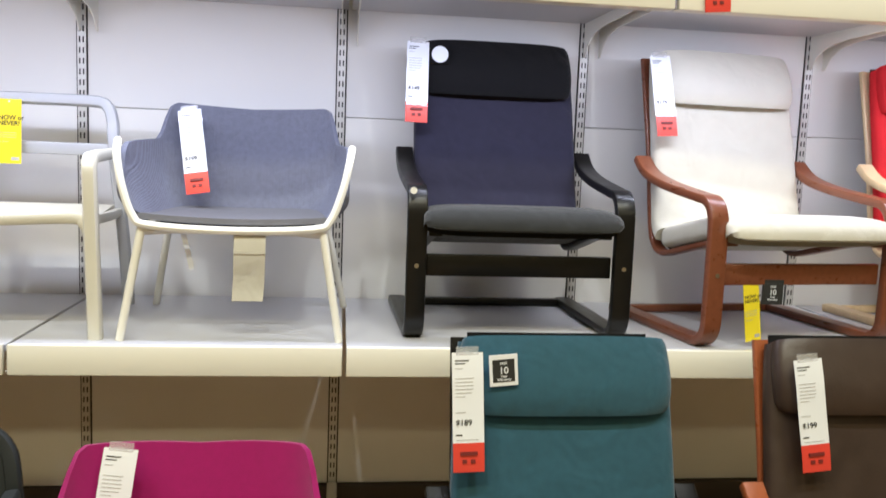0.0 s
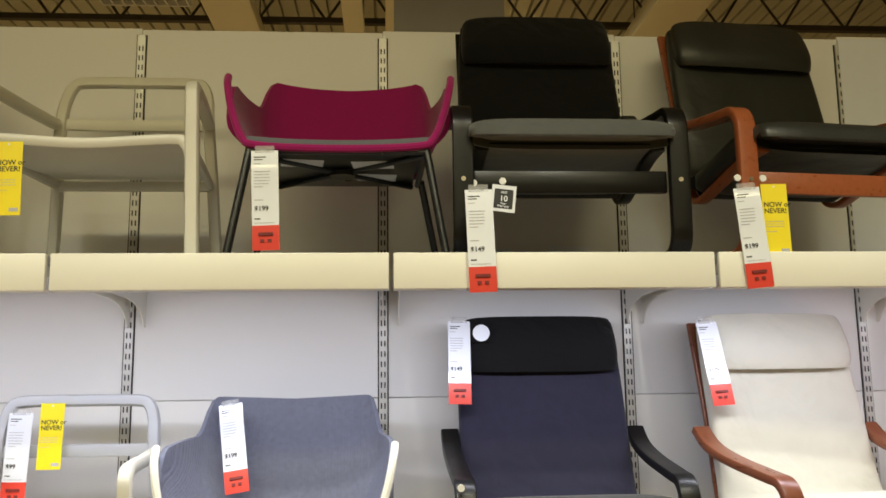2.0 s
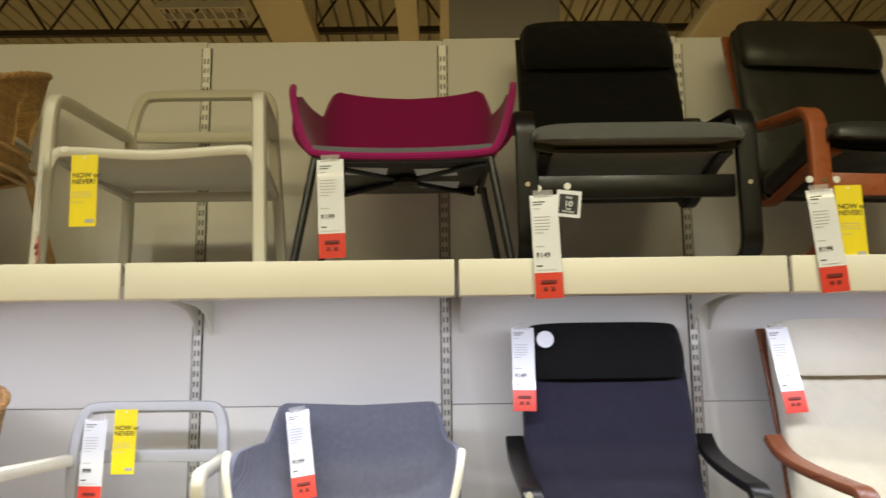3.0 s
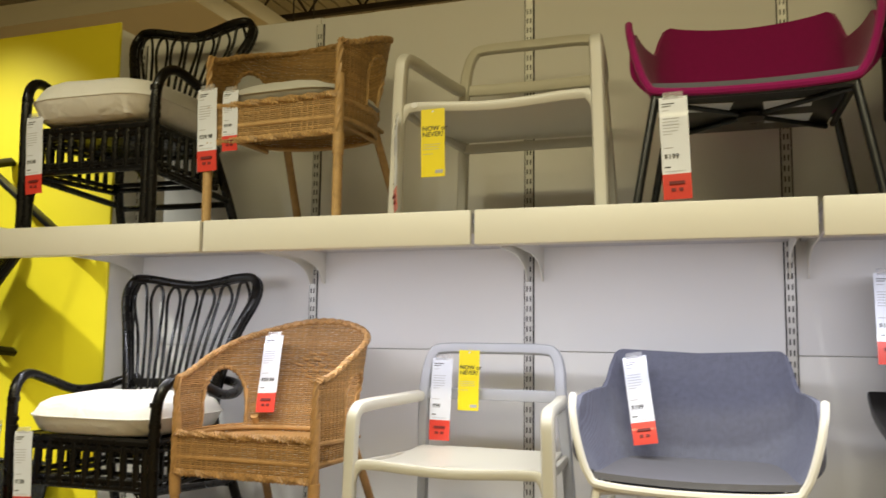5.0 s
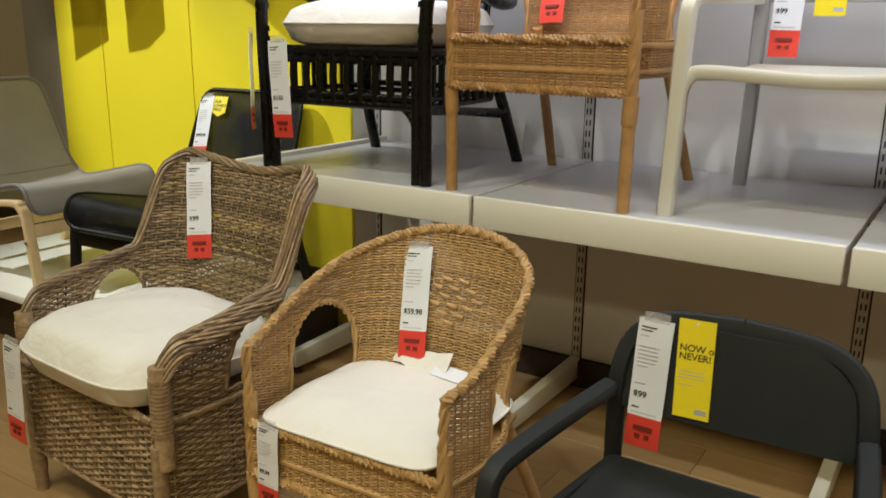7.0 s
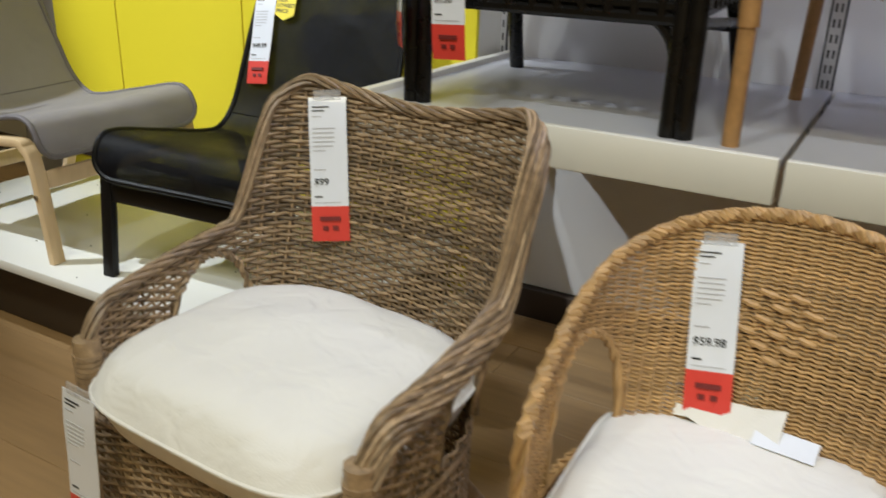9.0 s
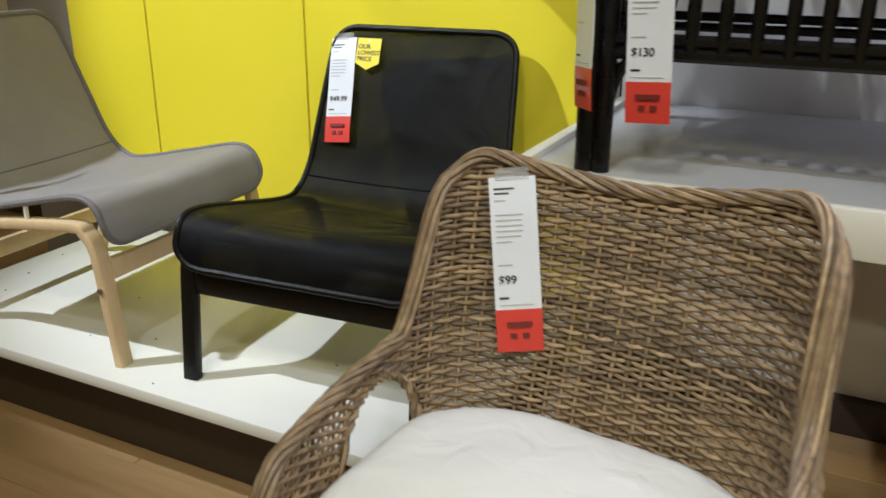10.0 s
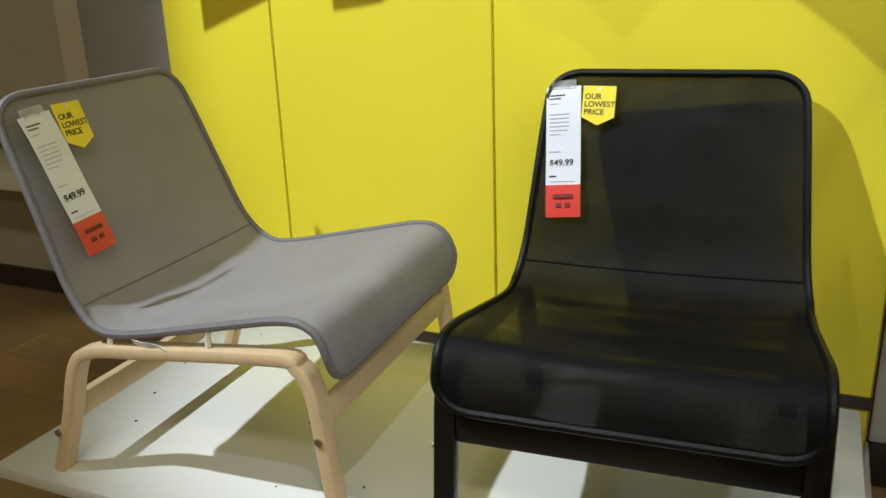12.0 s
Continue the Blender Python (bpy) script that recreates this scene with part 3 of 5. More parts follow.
def plastic_chair(frame, pale, label, solid_back=False):
    """Stacking armchair moulded from one colour, with open or filled back."""
    ob = thing("armchair", label, "armchair", "moulded armchairs")
    for s in (-1, 1):
        p = smooth_path([V(s * 0.325, -0.272, 0), V(s * 0.318, -0.272, 0.25), V(s * 0.312, -0.27, 0.46), V(s * 0.308, -0.255, 0.512), V(s * 0.302, -0.20, 0.528), V(s * 0.285, 0.0, 0.532), V(s * 0.262, 0.19, 0.536)], 5)
        part("front_leg_and_arm", sweep(B(), p, 0.021, 0.019, 10, power=3.2), frame, ob)
        p = smooth_path([V(s * 0.285, 0.285, 0), V(s * 0.272, 0.265, 0.25), V(s * 0.258, 0.225, 0.50), V(s * 0.252, 0.225, 0.58)] + ([V(s * 0.238, 0.238, 0.635), V(s * 0.200, 0.248, 0.678), V(s * 0.135, 0.254, 0.701)] if solid_back else [V(s * 0.246, 0.24, 0.64), V(s * 0.228, 0.250, 0.69), V(s * 0.185, 0.254, 0.708)]) + [V(0, 0.256, 0.710)], 5)
        part("back_leg_and_post", sweep(B(), p, 0.020, 0.016, 10, power=3.2), pale, ob)
    if not solid_back:
        part("mid_bar", sweep(B(), [V(-0.25, 0.226, 0.545), V(-0.12, 0.236, 0.545), V(0.12, 0.236, 0.545), V(0.25, 0.226, 0.545)], 0.012, 0.021, 10, power=4), pale, ob)
    if solid_back:
        g = [[V(x * (0.238 - 0.105 * max(0, (v - 0.45) / 0.55) ** 2.2), 0.228 + 0.026 * v - 0.006 * (1 - x * x), 0.487 + 0.210 * v) for x in [i / 8 - 1 for i in range(17)]] for v in [j / 6 for j in range(7)]]
        part("back_panel", sheet(B(), g, 0.036), pale, ob)
    fl = smooth_path([V(-0.312, -0.27, 0.30), V(-0.296, -0.268, 0.338), V(-0.25, -0.266, 0.352), V(0, -0.262, 0.340), V(0.25, -0.266, 0.352), V(0.296, -0.268, 0.338), V(0.312, -0.27, 0.30)], 5)
    part("front_bar", sweep(B(), fl, 0.015, 0.017, 10, power=3), frame, ob)
    for s in (-1, 1):
        sr = smooth_path([V(s * 0.30, -0.255, 0.345), V(s * 0.285, 0.0, 0.335), V(s * 0.262, 0.235, 0.33)], 4)
        part("side_bar", sweep(B(), sr, 0.013, 0.016, 10, power=3), frame, ob)
    part("rear_bar", sweep(B(), [V(-0.26, 0.235, 0.325), V(0.26, 0.235, 0.325)], 0.012, 0.018, 10, power=3), pale, ob)
    g = [[V(x * (0.285 - 0.03 * v), -0.255 + 0.475 * v, 0.352 - 0.028 * math.sin(math.pi * min(1, v * 1.1)) * (1 - 0.5 * x * x)) for x in [i / 6 - 1 for i in range(13)]] for v in [j / 10 for j in range(11)]]
    part("seat", sheet(B(), g, 0.012), frame, ob)
    return ob


def shell_chair(shell, frame, pad, label, rim, under):
    """Bucket armchair: a fabric shell round three sides on splayed tube legs."""
    ob = thing("armchair", label, "armchair", "bucket armchairs")
    U = [V(-0.325, -0.235, 0), V(-0.33, -0.10, 0), V(-0.315, 0.06, 0), V(-0.265, 0.195, 0), V(-0.15, 0.245, 0), V(0, 0.255, 0), V(0.15, 0.245, 0), V(0.265, 0.195, 0), V(0.315, 0.06, 0), V(0.33, -0.10, 0), V(0.325, -0.235, 0)]
    pl = smooth_path(U, 6)
    m = len(pl)
    tops = []
    for i in range(m):
        s = abs(2 * i / (m - 1) - 1)
        if s < 0.36:
            z = 0.716 - 0.012 * (1 - s / 0.36)
        elif s < 0.50:
            z = 0.716 - 0.125 * (0.5 - 0.5 * math.cos(math.pi * (s - 0.36) / 0.14)) ** 1.4
        else:
            z = 0.591 - 0.022 * ((s - 0.5) / 0.5) - 0.13 * max(0, (s - 0.80) / 0.2) ** 2.2
        tops.append(z)
    g = []
    for j in range(11):
        v = j / 10
        row = []
        for i, p in enumerate(pl):
            q = 0.80 + 0.20 * math.sin(min(1, v * 1.25) * math.pi / 2)
            z = 0.345 + (tops[i] - 0.345) * v
            back = max(0, p.y) / 0.25
            row.append(V(p.x * q * (1 + 0.02 * v), p.y * (0.86 + 0.14 * v) + 0.10 * back * max(0, z - 0.35), z))
        g.append(row)
    part("shell", sheet(B(), g, 0.016), shell, ob)
    # seat pan closes the bucket
    w = [[V(x * (0.262 + 0.012 * (1 - v)), -0.262 + 0.475 * v, 0.352 - 0.012 * math.sin(math.pi * v) + 0.012 * x * x) for x in [i / 6 - 1 for i in range(13)]] for v in [j / 8 for j in range(9)]]
    part("seat_pad", sheet(B(), w, 0.018), pad, ob, "flat seat pad")
    part("underside", box(B(), -0.235, 0.235, -0.24, 0.185, 0.333, 0.338, 0.002, 1), M_FRAMEB if under is M_FRAMEB else shell, ob)
    if under is M_FRAMEB:
        part("underside_label", box(B(), -0.16, 0.16, -0.17, 0.11, 0.3285, 0.3325), M_PAPER, ob, "white underside sheet")
    edge = [V(-0.345, -0.19, 0.582), V(-0.338, -0.235, 0.538), V(-0.318, -0.262, 0.45), V(-0.285, -0.276, 0.365), V(-0.235, -0.282, 0.338), V(0, -0.286, 0.328), V(0.235, -0.282, 0.338), V(0.285, -0.276, 0.365), V(0.318, -0.262, 0.45), V(0.338, -0.235, 0.538), V(0.345, -0.19, 0.582)]
    part("rim", sweep(B(), smooth_path(edge, 5), 0.012, 0.012, 8), rim, ob)
    for sx in (-1, 1):
        part("front_leg", sweep(B(), [V(sx * 0.262, -0.265, 0.335), V(sx * 0.318, -0.300, 0.0)], 0.0125, n=10), frame, ob)
        part("rear_leg", sweep(B(), [V(sx * 0.262, 0.16, 0.335), V(sx * 0.335, 0.275, 0.0)], 0.0125, n=10), frame, ob)
        part("seat_rail", sweep(B(), [V(sx * 0.262, -0.265, 0.325), V(sx * 0.25, 0.17, 0.322)], 0.010, n=8), frame, ob)
        part("cross_brace", sweep(B(), [V(sx * 0.262, -0.262, 0.315), V(-sx * 0.23, 0.17, 0.315)], 0.009, n=8), under, ob)
    part("front_rail", sweep(B(), [V(-0.262, -0.268, 0.325), V(0.262, -0.268, 0.325)], 0.011, n=8), frame, ob)
    part("underside", box(B(), -0.235, 0.235, -0.235, 0.19, 0.322, 0.334, 0.003), under, ob)
    part("hub", disc(B(), (0, -0.045, 0.308), 0.04, 0.014, "z"), under, ob)
    for lx, ly, a in ((-0.12, -0.14, 8), (0.10, -0.12, -4), (0.11, 0.05, 3)):
        bm = box(B(), -0.065, 0.065, -0.045, 0.045, 0.3195, 0.321)
        bmesh.ops.transform(bm, matrix=pose(lx, ly, 0, 0, 0, a), verts=bm.verts)
        part("care_label", bm, M_PAPER, ob, "white paper care label")
    return ob


def rattan_chair(label, group="black rattan armchairs"):
    """Black rattan armchair: hoop back with loops, swept arms, slatted apron."""
    ob = thing("armchair", label, "armchair", group)
    w = M_RATB
    for s in (-1, 1):
        p = smooth_path([V(s * 0.29, -0.285, 0), V(s * 0.29, -0.288, 0.25), V(s * 0.292, -0.29, 0.47), V(s * 0.30, -0.268, 0.56), V(s * 0.312, -0.20, 0.595), V(s * 0.325, -0.08, 0.565), V(s * 0.325, 0.05, 0.525), V(s * 0.31, 0.17, 0.525), V(s * 0.27, 0.25, 0.55), V(s * 0.20, 0.275, 0.565)], 6)
        arm = part("front_leg_and_arm", sweep(B(), p, 0.019, n=10), w, ob)
        part("leg_doubler", sweep(B(), [V(s * 0.262, -0.285, 0), V(s * 0.262, -0.285, 0.36)], 0.017, n=10), w, ob)
        part("rear_leg", sweep(B(), smooth_path([V(s * 0.29, 0.30, 0), V(s * 0.27, 0.22, 0.20), V(s * 0.225, 0.17, 0.40), V(s * 0.20, 0.20, 0.52)], 5), 0.019, n=10), w, ob)
        part("side_stretcher", sweep(B(), [V(s * 0.28, -0.28, 0.215), V(s * 0.275, 0.24, 0.175)], 0.013, n=8), w, ob)
        part("corner_brace", sweep(B(), smooth_path([V(s * 0.262, -0.275, 0.10), V(s * 0.245, -0.275, 0.18), V(s * 0.20, -0.275, 0.225), V(s * 0.13, -0.275, 0.238)], 4), 0.011, n=8), w, ob)
        for z in (0.40, 0.43, 0.50):
            part("cane_binding", sweep(B(), [V(s * 0.29, -0.289, z), V(s * 0.29, -0.289, z + 0.016)], 0.0215, n=10), w, arm)
    hoop = [V(-0.195, 0.19, 0.42), V(-0.205, 0.205, 0.56), V(-0.245, 0.245, 0.74), V(-0.300, 0.300, 0.90), V(-0.285, 0.325, 0.975), V(-0.215, 0.320, 0.985), V(0, 0.345, 0.955), V(0.215, 0.320, 0.985), V(0.285, 0.325, 0.975), V(0.300, 0.300, 0.90), V(0.245, 0.245, 0.74), V(0.205, 0.205, 0.56), V(0.195, 0.19, 0.42)]
    hp = smooth_path(hoop, 6)
    part("back_hoop", sweep(B(), hp, 0.018, n=10), w, ob)
    part("back_hoop", sweep(B(), [p + V(0, 0.024, -0.004) for p in hp], 0.015, n=10), w, ob)
    n = 7
    for i in range(n):
        t = (i - (n - 1) / 2) / ((n - 1) / 2)
        xb, xt = t * 0.155, t * 0.238
        zt = 0.945 + 0.022 * t * t
        loop = smooth_path([V(xb - 0.010, 0.20, 0.40), V(xb * 1.05 - 0.013, 0.228, 0.56), V((xb + xt) / 2 - 0.018, 0.275, 0.74), V(xt - 0.030, 0.315, 0.88), V(xt - 0.018, 0.322, zt - 0.014), V(xt, 0.324, zt), V(xt + 0.018, 0.322, zt - 0.014), V(xt + 0.030, 0.315, 0.88), V((xb + xt) / 2 + 0.018, 0.275, 0.74), V(xb * 1.05 + 0.013, 0.228, 0.56), V(xb + 0.010, 0.20, 0.40)], 5)
        part("back_loop", sweep(B(), loop, 0.0065, n=7), w, ob)
    part("back_band", sweep(B(), smooth_path([V(-0.205, 0.222, 0.545), V(0, 0.236, 0.548), V(0.205, 0.222, 0.545)], 5), 0.008, 0.020, 8), w, ob)
    for z, r in ((0.375, 0.017), (0.350, 0.013), (0.245, 0.013), (0.222, 0.013)):
        part("front_rail", sweep(B(), [V(-0.275, -0.282, z), V(0.275, -0.282, z)], r, n=8), w, ob)
        part("rear_rail", sweep(B(), [V(-0.255, 0.17, z + 0.01), V(0.255, 0.17, z + 0.01)], r * 0.8, n=8), w, ob)
        for s in (-1, 1):
            part("side_rail", sweep(B(), [V(s * 0.275, -0.28, z), V(s * 0.25, 0.17, z)], r * 0.8, n=8), w, ob)
    for i in range(10):
        xx = -0.225 + 0.05 * i
        part("apron_slat", sweep(B(), [V(xx, -0.284, 0.375), V(xx, -0.29, 0.30), V(xx, -0.284, 0.225)], 0.0115, n=8), w, ob)
    for s in (-1, 1):
        for i in range(8):
            yy = -0.22 + 0.05 * i
            part("apron_slat", sweep(B(), [V(s * 0.272, yy, 0.37), V(s * 0.272, yy, 0.23)], 0.010, n=6), w, ob)
    part("seat_slats", box(B(), -0.26, 0.26, -0.27, 0.18, 0.372, 0.384, 0.003), w, ob)
    part("rear_stretcher", sweep(B(), [V(-0.275, 0.235, 0.165), V(0.275, 0.235, 0.165)], 0.013, n=8), w, ob)
    return ob


def seat_cushion(w, d, h, label, m=None, puff=0.25, corner=4.5, seed=1):
    """A loose stuffed pad: thick in the middle, creased and uneven at the edge."""
    ob = thing("seat_cushion", label, "cushion", "seat cushions")
    bm = B()
    nu, nv = 26, 22
    top, bot = [], []
    for j in range(nv + 1):
        rt, rb = [], []
        for i in range(nu + 1):
            u, v = 2 * i / nu - 1, 2 * j / nv - 1
            r = (abs(u) ** corner + abs(v) ** corner) ** (1 / corner)
            mx = max(abs(u), abs(v))
            f = mx / r if r > 0 else 1
            x, y = u * f * w / 2, v * f * d / 2
            e = max(0, 1 - mx ** 9) ** 0.5
            nz = noise.noise((x * 7 + seed * 9, y * 7, seed)) * 0.010 + noise.noise((x * 22 + seed, y * 22, 4)) * 0.003
            rt.append(bm.verts.new((x, y, h * (0.5 + (0.36 + puff * 0.75 * (1 - 0.5 * (u * u + v * v))) * e) + nz * e)))
            rb.append(rt[-1] if mx > 0.999 else bm.verts.new((x, y, h * (0.5 - 0.5 * e))))
        top.append(rt)
        bot.append(rb)
    for j in range(nv):
        for i in range(nu):
            bm.faces.new((top[j][i], top[j][i + 1], top[j + 1][i + 1], top[j + 1][i]))
            q = (bot[j][i], bot[j + 1][i], bot[j + 1][i + 1], bot[j][i + 1])
            if len(set(q)) == 4 and not all(v in top[jj] for v, jj in zip(q, (j, j + 1, j + 1, j))):
                bm.faces.new(q)
    cover = part("cover", bm, m or M_WHITEC, ob)
    ring = []
    for a in range(72):
        t = 2 * math.pi * a / 72
        c, s_ = math.cos(t), math.sin(t)
        k = (abs(c) ** corner + abs(s_) ** corner) ** (-1 / corner)
        ring.append(V(c * k * w / 2, s_ * k * d / 2, h * 0.5))
    part("piping", sweep(B(), ring, 0.0035, n=6, closed=True), m or M_WHITEC, cover)
    return ob


# ---- woven chairs ----
def strand_mesh(name, runs, radius, flat, material):
    """Many thin strands in one mesh: runs of points with their outward normals."""
    vs, fs = [], []
    for pts, nrm in runs:
        m = len(pts)
        P, Nn = np.array(pts), np.array(nrm)
        D = np.gradient(P, axis=0)
        D /= np.linalg.norm(D, axis=1)[:, None] + 1e-12
        W = np.cross(D, Nn)
        base = len(vs)
        ring = np.stack([P + Nn * radius * flat, P + W * radius, P - Nn * radius * flat, P - W * radius], 1).reshape(-1, 3)
        vs.extend(map(tuple, ring))
        for i in range(m - 1):
            a, b = base + 4 * i, base + 4 * i + 4
            for j in range(4):
                k = (j + 1) % 4
                fs.append((a + j, b + j, b + k, a + k))
    me = bpy.data.meshes.new(name)
    me.from_pydata(vs, [], fs)
    me.materials.append(material)
    me.polygons.foreach_set("use_smooth", [True] * len(me.polygons))
    return me


def weave_runs(place, smax, ztop, zbot, hole, row, stake, amp, seed, ribbed=False):
    """Rows of strands in and out of stakes over the surface place(s, z); s runs in metres."""
    rg = random.Random(seed)
    runs, z, r = [], 0.0, 0
    lo = min(zbot(i / 40 * smax) for i in range(41))
    hi = max(ztop(i / 40 * smax) for i in range(41))
    z = lo
    while z < hi:
        pts, nrm = [], []
        n = int(smax / (stake / 2))
        for i in range(n + 1):
            s = smax * i / n
            zz = z + rg.uniform(-0.1, 0.1) * row
            good = zbot(s) <= z <= ztop(s) and not hole(s, z)
            if good:
                p, nn = place(s, zz)
                sg = (0 if i % 2 else (1 if (i // 2 + r) % 2 else -1))
                if ribbed:
                    sg = (1.0 if i % 2 else -0.7) + 0.3 * sg
                pts.append(p + nn * (amp * sg))
                nrm.append(nn)
            if (not good or i == n) and pts:
                if len(pts) > 2:
                    runs.append((pts, nrm))
                pts, nrm = [], []
        z += row
        r += 1
    return runs


def stake_runs(place, smax, ztop, zbot, hole, stake):
    runs, n = [], int(smax / (stake / 2))
    for i in range(0, n + 1, 2):
        s = smax * i / n
        pts, nrm = [], []
        z, z1 = zbot(s), ztop(s)
        while z <= z1:
            if hole(s, z):
                if len(pts) > 1:
                    runs.append((pts, nrm))
                pts, nrm = [], []
            else:
                p, nn = place(s, z)
                pts.append(p)
                nrm.append(nn)
            z += 0.02
        if len(pts) > 1:
            runs.append((pts, nrm))
    return runs


def arc_table(pts, k=10):
    pl = smooth_path(pts, k)
    ss = [0.0]
    for a, b in zip(pl, pl[1:]):
        ss.append(ss[-1] + (b - a).length)
    return np.array(ss), np.array([(p.x, p.y) for p in pl])


def braid(bm, path, normals, R, r, turns, n=3):
    """n strands wound round one line: a plaited border."""
    m = len(path)
    for q in range(n):
        pts = []
        for i, p in enumerate(path):
            d = (path[min(i + 1, m - 1)] - path[max(i - 1, 0)]).normalized()
            u = (normals[i] - d * normals[i].dot(d)).normalized()
            w = d.cross(u)
            a = 2 * math.pi * (turns * i / m + q / n)
            pts.append(p + u * R * math.cos(a) + w * R * math.sin(a))
        sweep(bm, pts, r, n=6)
    return bm


def woven_chair(label, kind_, wicker, group="woven armchairs"):
    """Woven tub armchair. kind_ 'tub': one sweeping rim; kind_ 'wing': low rolled arms and a high winged back."""
    ob = thing("armchair", label, "armchair", group)
    tub = kind_ == "tub"
    if tub:
        U = [V(-0.262, -0.275, 0), V(-0.278, -0.16, 0), V(-0.270, -0.04, 0), V(-0.222, 0.06, 0), V(-0.12, 0.115, 0), V(0, 0.130, 0), V(0.12, 0.115, 0), V(0.222, 0.06, 0), V(0.270, -0.04, 0), V(0.278, -0.16, 0), V(0.262, -0.275, 0)]
        row, stake, amp, rad = 0.0070, 0.021, 0.0042, 0.0033
        seat_z, low_z, out = 0.42, 0.290, 0.254
    else:
        U = [V(-0.304, -0.30, 0), V(-0.316, -0.17, 0), V(-0.310, -0.05, 0), V(-0.286, 0.045, 0), V(-0.215, 0.12, 0), V(0, 0.150, 0), V(0.215, 0.12, 0), V(0.286, 0.045, 0), V(0.310, -0.05, 0), V(0.316, -0.17, 0), V(0.304, -0.30, 0)]
        row, stake, amp, rad = 0.0087, 0.025, 0.0048, 0.0046
        seat_z, low_z, out = 0.40, 0.135, 0.215
    S, XY = arc_table(U)
    smax = float(S[-1])
    half = smax / 2

    def plan(s):
        x, y = np.interp(s, S, XY[:, 0]), np.interp(s, S, XY[:, 1])
        e = 0.01
        dx = np.interp(s + e, S, XY[:, 0]) - np.interp(s - e, S, XY[:, 0])
        dy = np.interp(s + e, S, XY[:, 1]) - np.interp(s - e, S, XY[:, 1])
        nn = np.array([-dy, dx, 0.0])
        return x, y, nn / (np.linalg.norm(nn) + 1e-9)

    def place(s, z):
        x, y, nn = plan(s)
        back = max(0.0, min(1.0, (y + 0.10) / 0.20))
        lean = out * back * max(0, z - seat_z) + (0.0 if tub else 0.03 * (1 - back) * max(0, z - seat_z) / 0.2)
        return np.array([x, y, z]) + nn * lean * 0.35 + np.array([0, lean, 0]), nn

    def ztop(s):
        q = abs(s - half) / half
        if tub:
            return 0.605 + 0.20 * (0.5 + 0.5 * math.cos(math.pi * min(1, q / 0.97))) ** 0.72
        if q < 0.35:
            return 0.890 + 0.035 * (q / 0.35) ** 1.6
        if q < 0.42:
            return 0.925 - 0.035 * ((q - 0.35) / 0.07) ** 2
        if q < 0.53:
            return 0.645 + 0.245 * (0.5 + 0.5 * math.cos(math.pi * (q - 0.42) / 0.11))
        return 0.645 - 0.067 * ((q - 0.53) / 0.47) ** 0.9 - 0.05 * max(0, (q - 0.93) / 0.07) ** 2

    zb = lambda s: (seat_z - 0.075) if tub else low_z
    za = lambda s: low_z

    def hole(s, z):
        q = abs(s - half) / half
        if tub:
            if not 0.40 < q < 0.73:
                return False
            u = (q - 0.565) / 0.165
            return seat_z + 0.005 < z < seat_z + 0.06 + 0.150 * math.sqrt(max(0, 1 - u * u)) and abs(u) < 1
        u = (q - 0.585) / 0.130
        return abs(u) < 1 and seat_z + 0.02 < z < seat_z + 0.06 + 0.140 * math.sqrt(max(0, 1 - u * u))

    runs = weave_runs(place, smax, ztop, zb, hole, row, stake, amp, 3, tub)
    # woven front apron
    fx, fy = float(XY[-1][0]), float(XY[-1][1])
    apr = lambda s, z: (np.array([-fx + s, fy - 0.004, z]), np.array([0.0, -1.0, 0.0]))
    ftop = lambda s: seat_z - 0.005
    none = lambda s, z: False
    runs += weave_runs(apr, 2 * fx, ftop, za, none, row, stake, amp, 4, tub)
    part("weave", strand_mesh("weave", runs, rad, 0.75, wicker), wicker, ob)["kind"] = "stuff"
    st = stake_runs(place, smax, lambda s: ztop(s) - 0.004, zb, hole, stake) + stake_runs(apr, 2 * fx, ftop, za, none, stake)
    part("stake_lattice", strand_mesh("stake_lattice", st, rad * 0.8, 1.0, wicker), wicker, ob)["kind"] = "stuff"
    # plaited rim along the top
    N = 150
    rim = [Vector(place(smax * i / N, ztop(smax * i / N))[0]) for i in range(N + 1)]
    rn = [Vector(place(smax * i / N, 0.6)[1]) for i in range(N + 1)]
    if tub:
        a = [rim[0] + V(0, -0.002, -0.34)] + [rim[0] + V(0, -0.004, -0.34 + 0.034 * i) for i in range(1, 10)] + rim + [rim[-1] + V(0, -0.004, -0.034 * i) for i in range(1, 10)] + [rim[-1] + V(0, -0.002, -0.34)]
        nn = [V(-1, -1, 0)] * 10 + rn + [V(1, -1, 0)] * 10
        part("plaited_rim", braid(B(), a, nn, 0.0075, 0.0066, 44), wicker, ob, "plaited wicker border")
    else:
        for out_, down in ((0.0, 0.004), (0.012, -0.010), (0.018, -0.026)):
            part("plaited_rim", braid(B(), [p + n * out_ + V(0, 0, down) for p, n in zip(rim, rn)], rn, 0.0085, 0.0052, 7 + 60 * abs(out_), 5), wicker, ob, "plaited wicker border")
        for s, q in ((-1, 0), (1, -1)):
            base = rim[q]
            wrap = [base + V(0, -0.004, 0.008 - 0.009 * i) for i in range(30)]
            pst = part("arm_post", sweep(B(), wrap, 0.024, n=10), wicker, ob)
            for i in range(14):
                part("cane_binding", sweep(B(), [base + V(0, -0.004, -0.02 - 0.0105 * i), base + V(0, -0.004, -0.0285 - 0.0105 * i)], 0.0265, n=10), wicker, pst)
    # hole edging
    for s in (-1, 1):
        q0, q1 = (0.40, 0.73) if tub else (0.455, 0.715)
        edge = []
        for i in range(25):
            u = -1 + 2 * i / 24
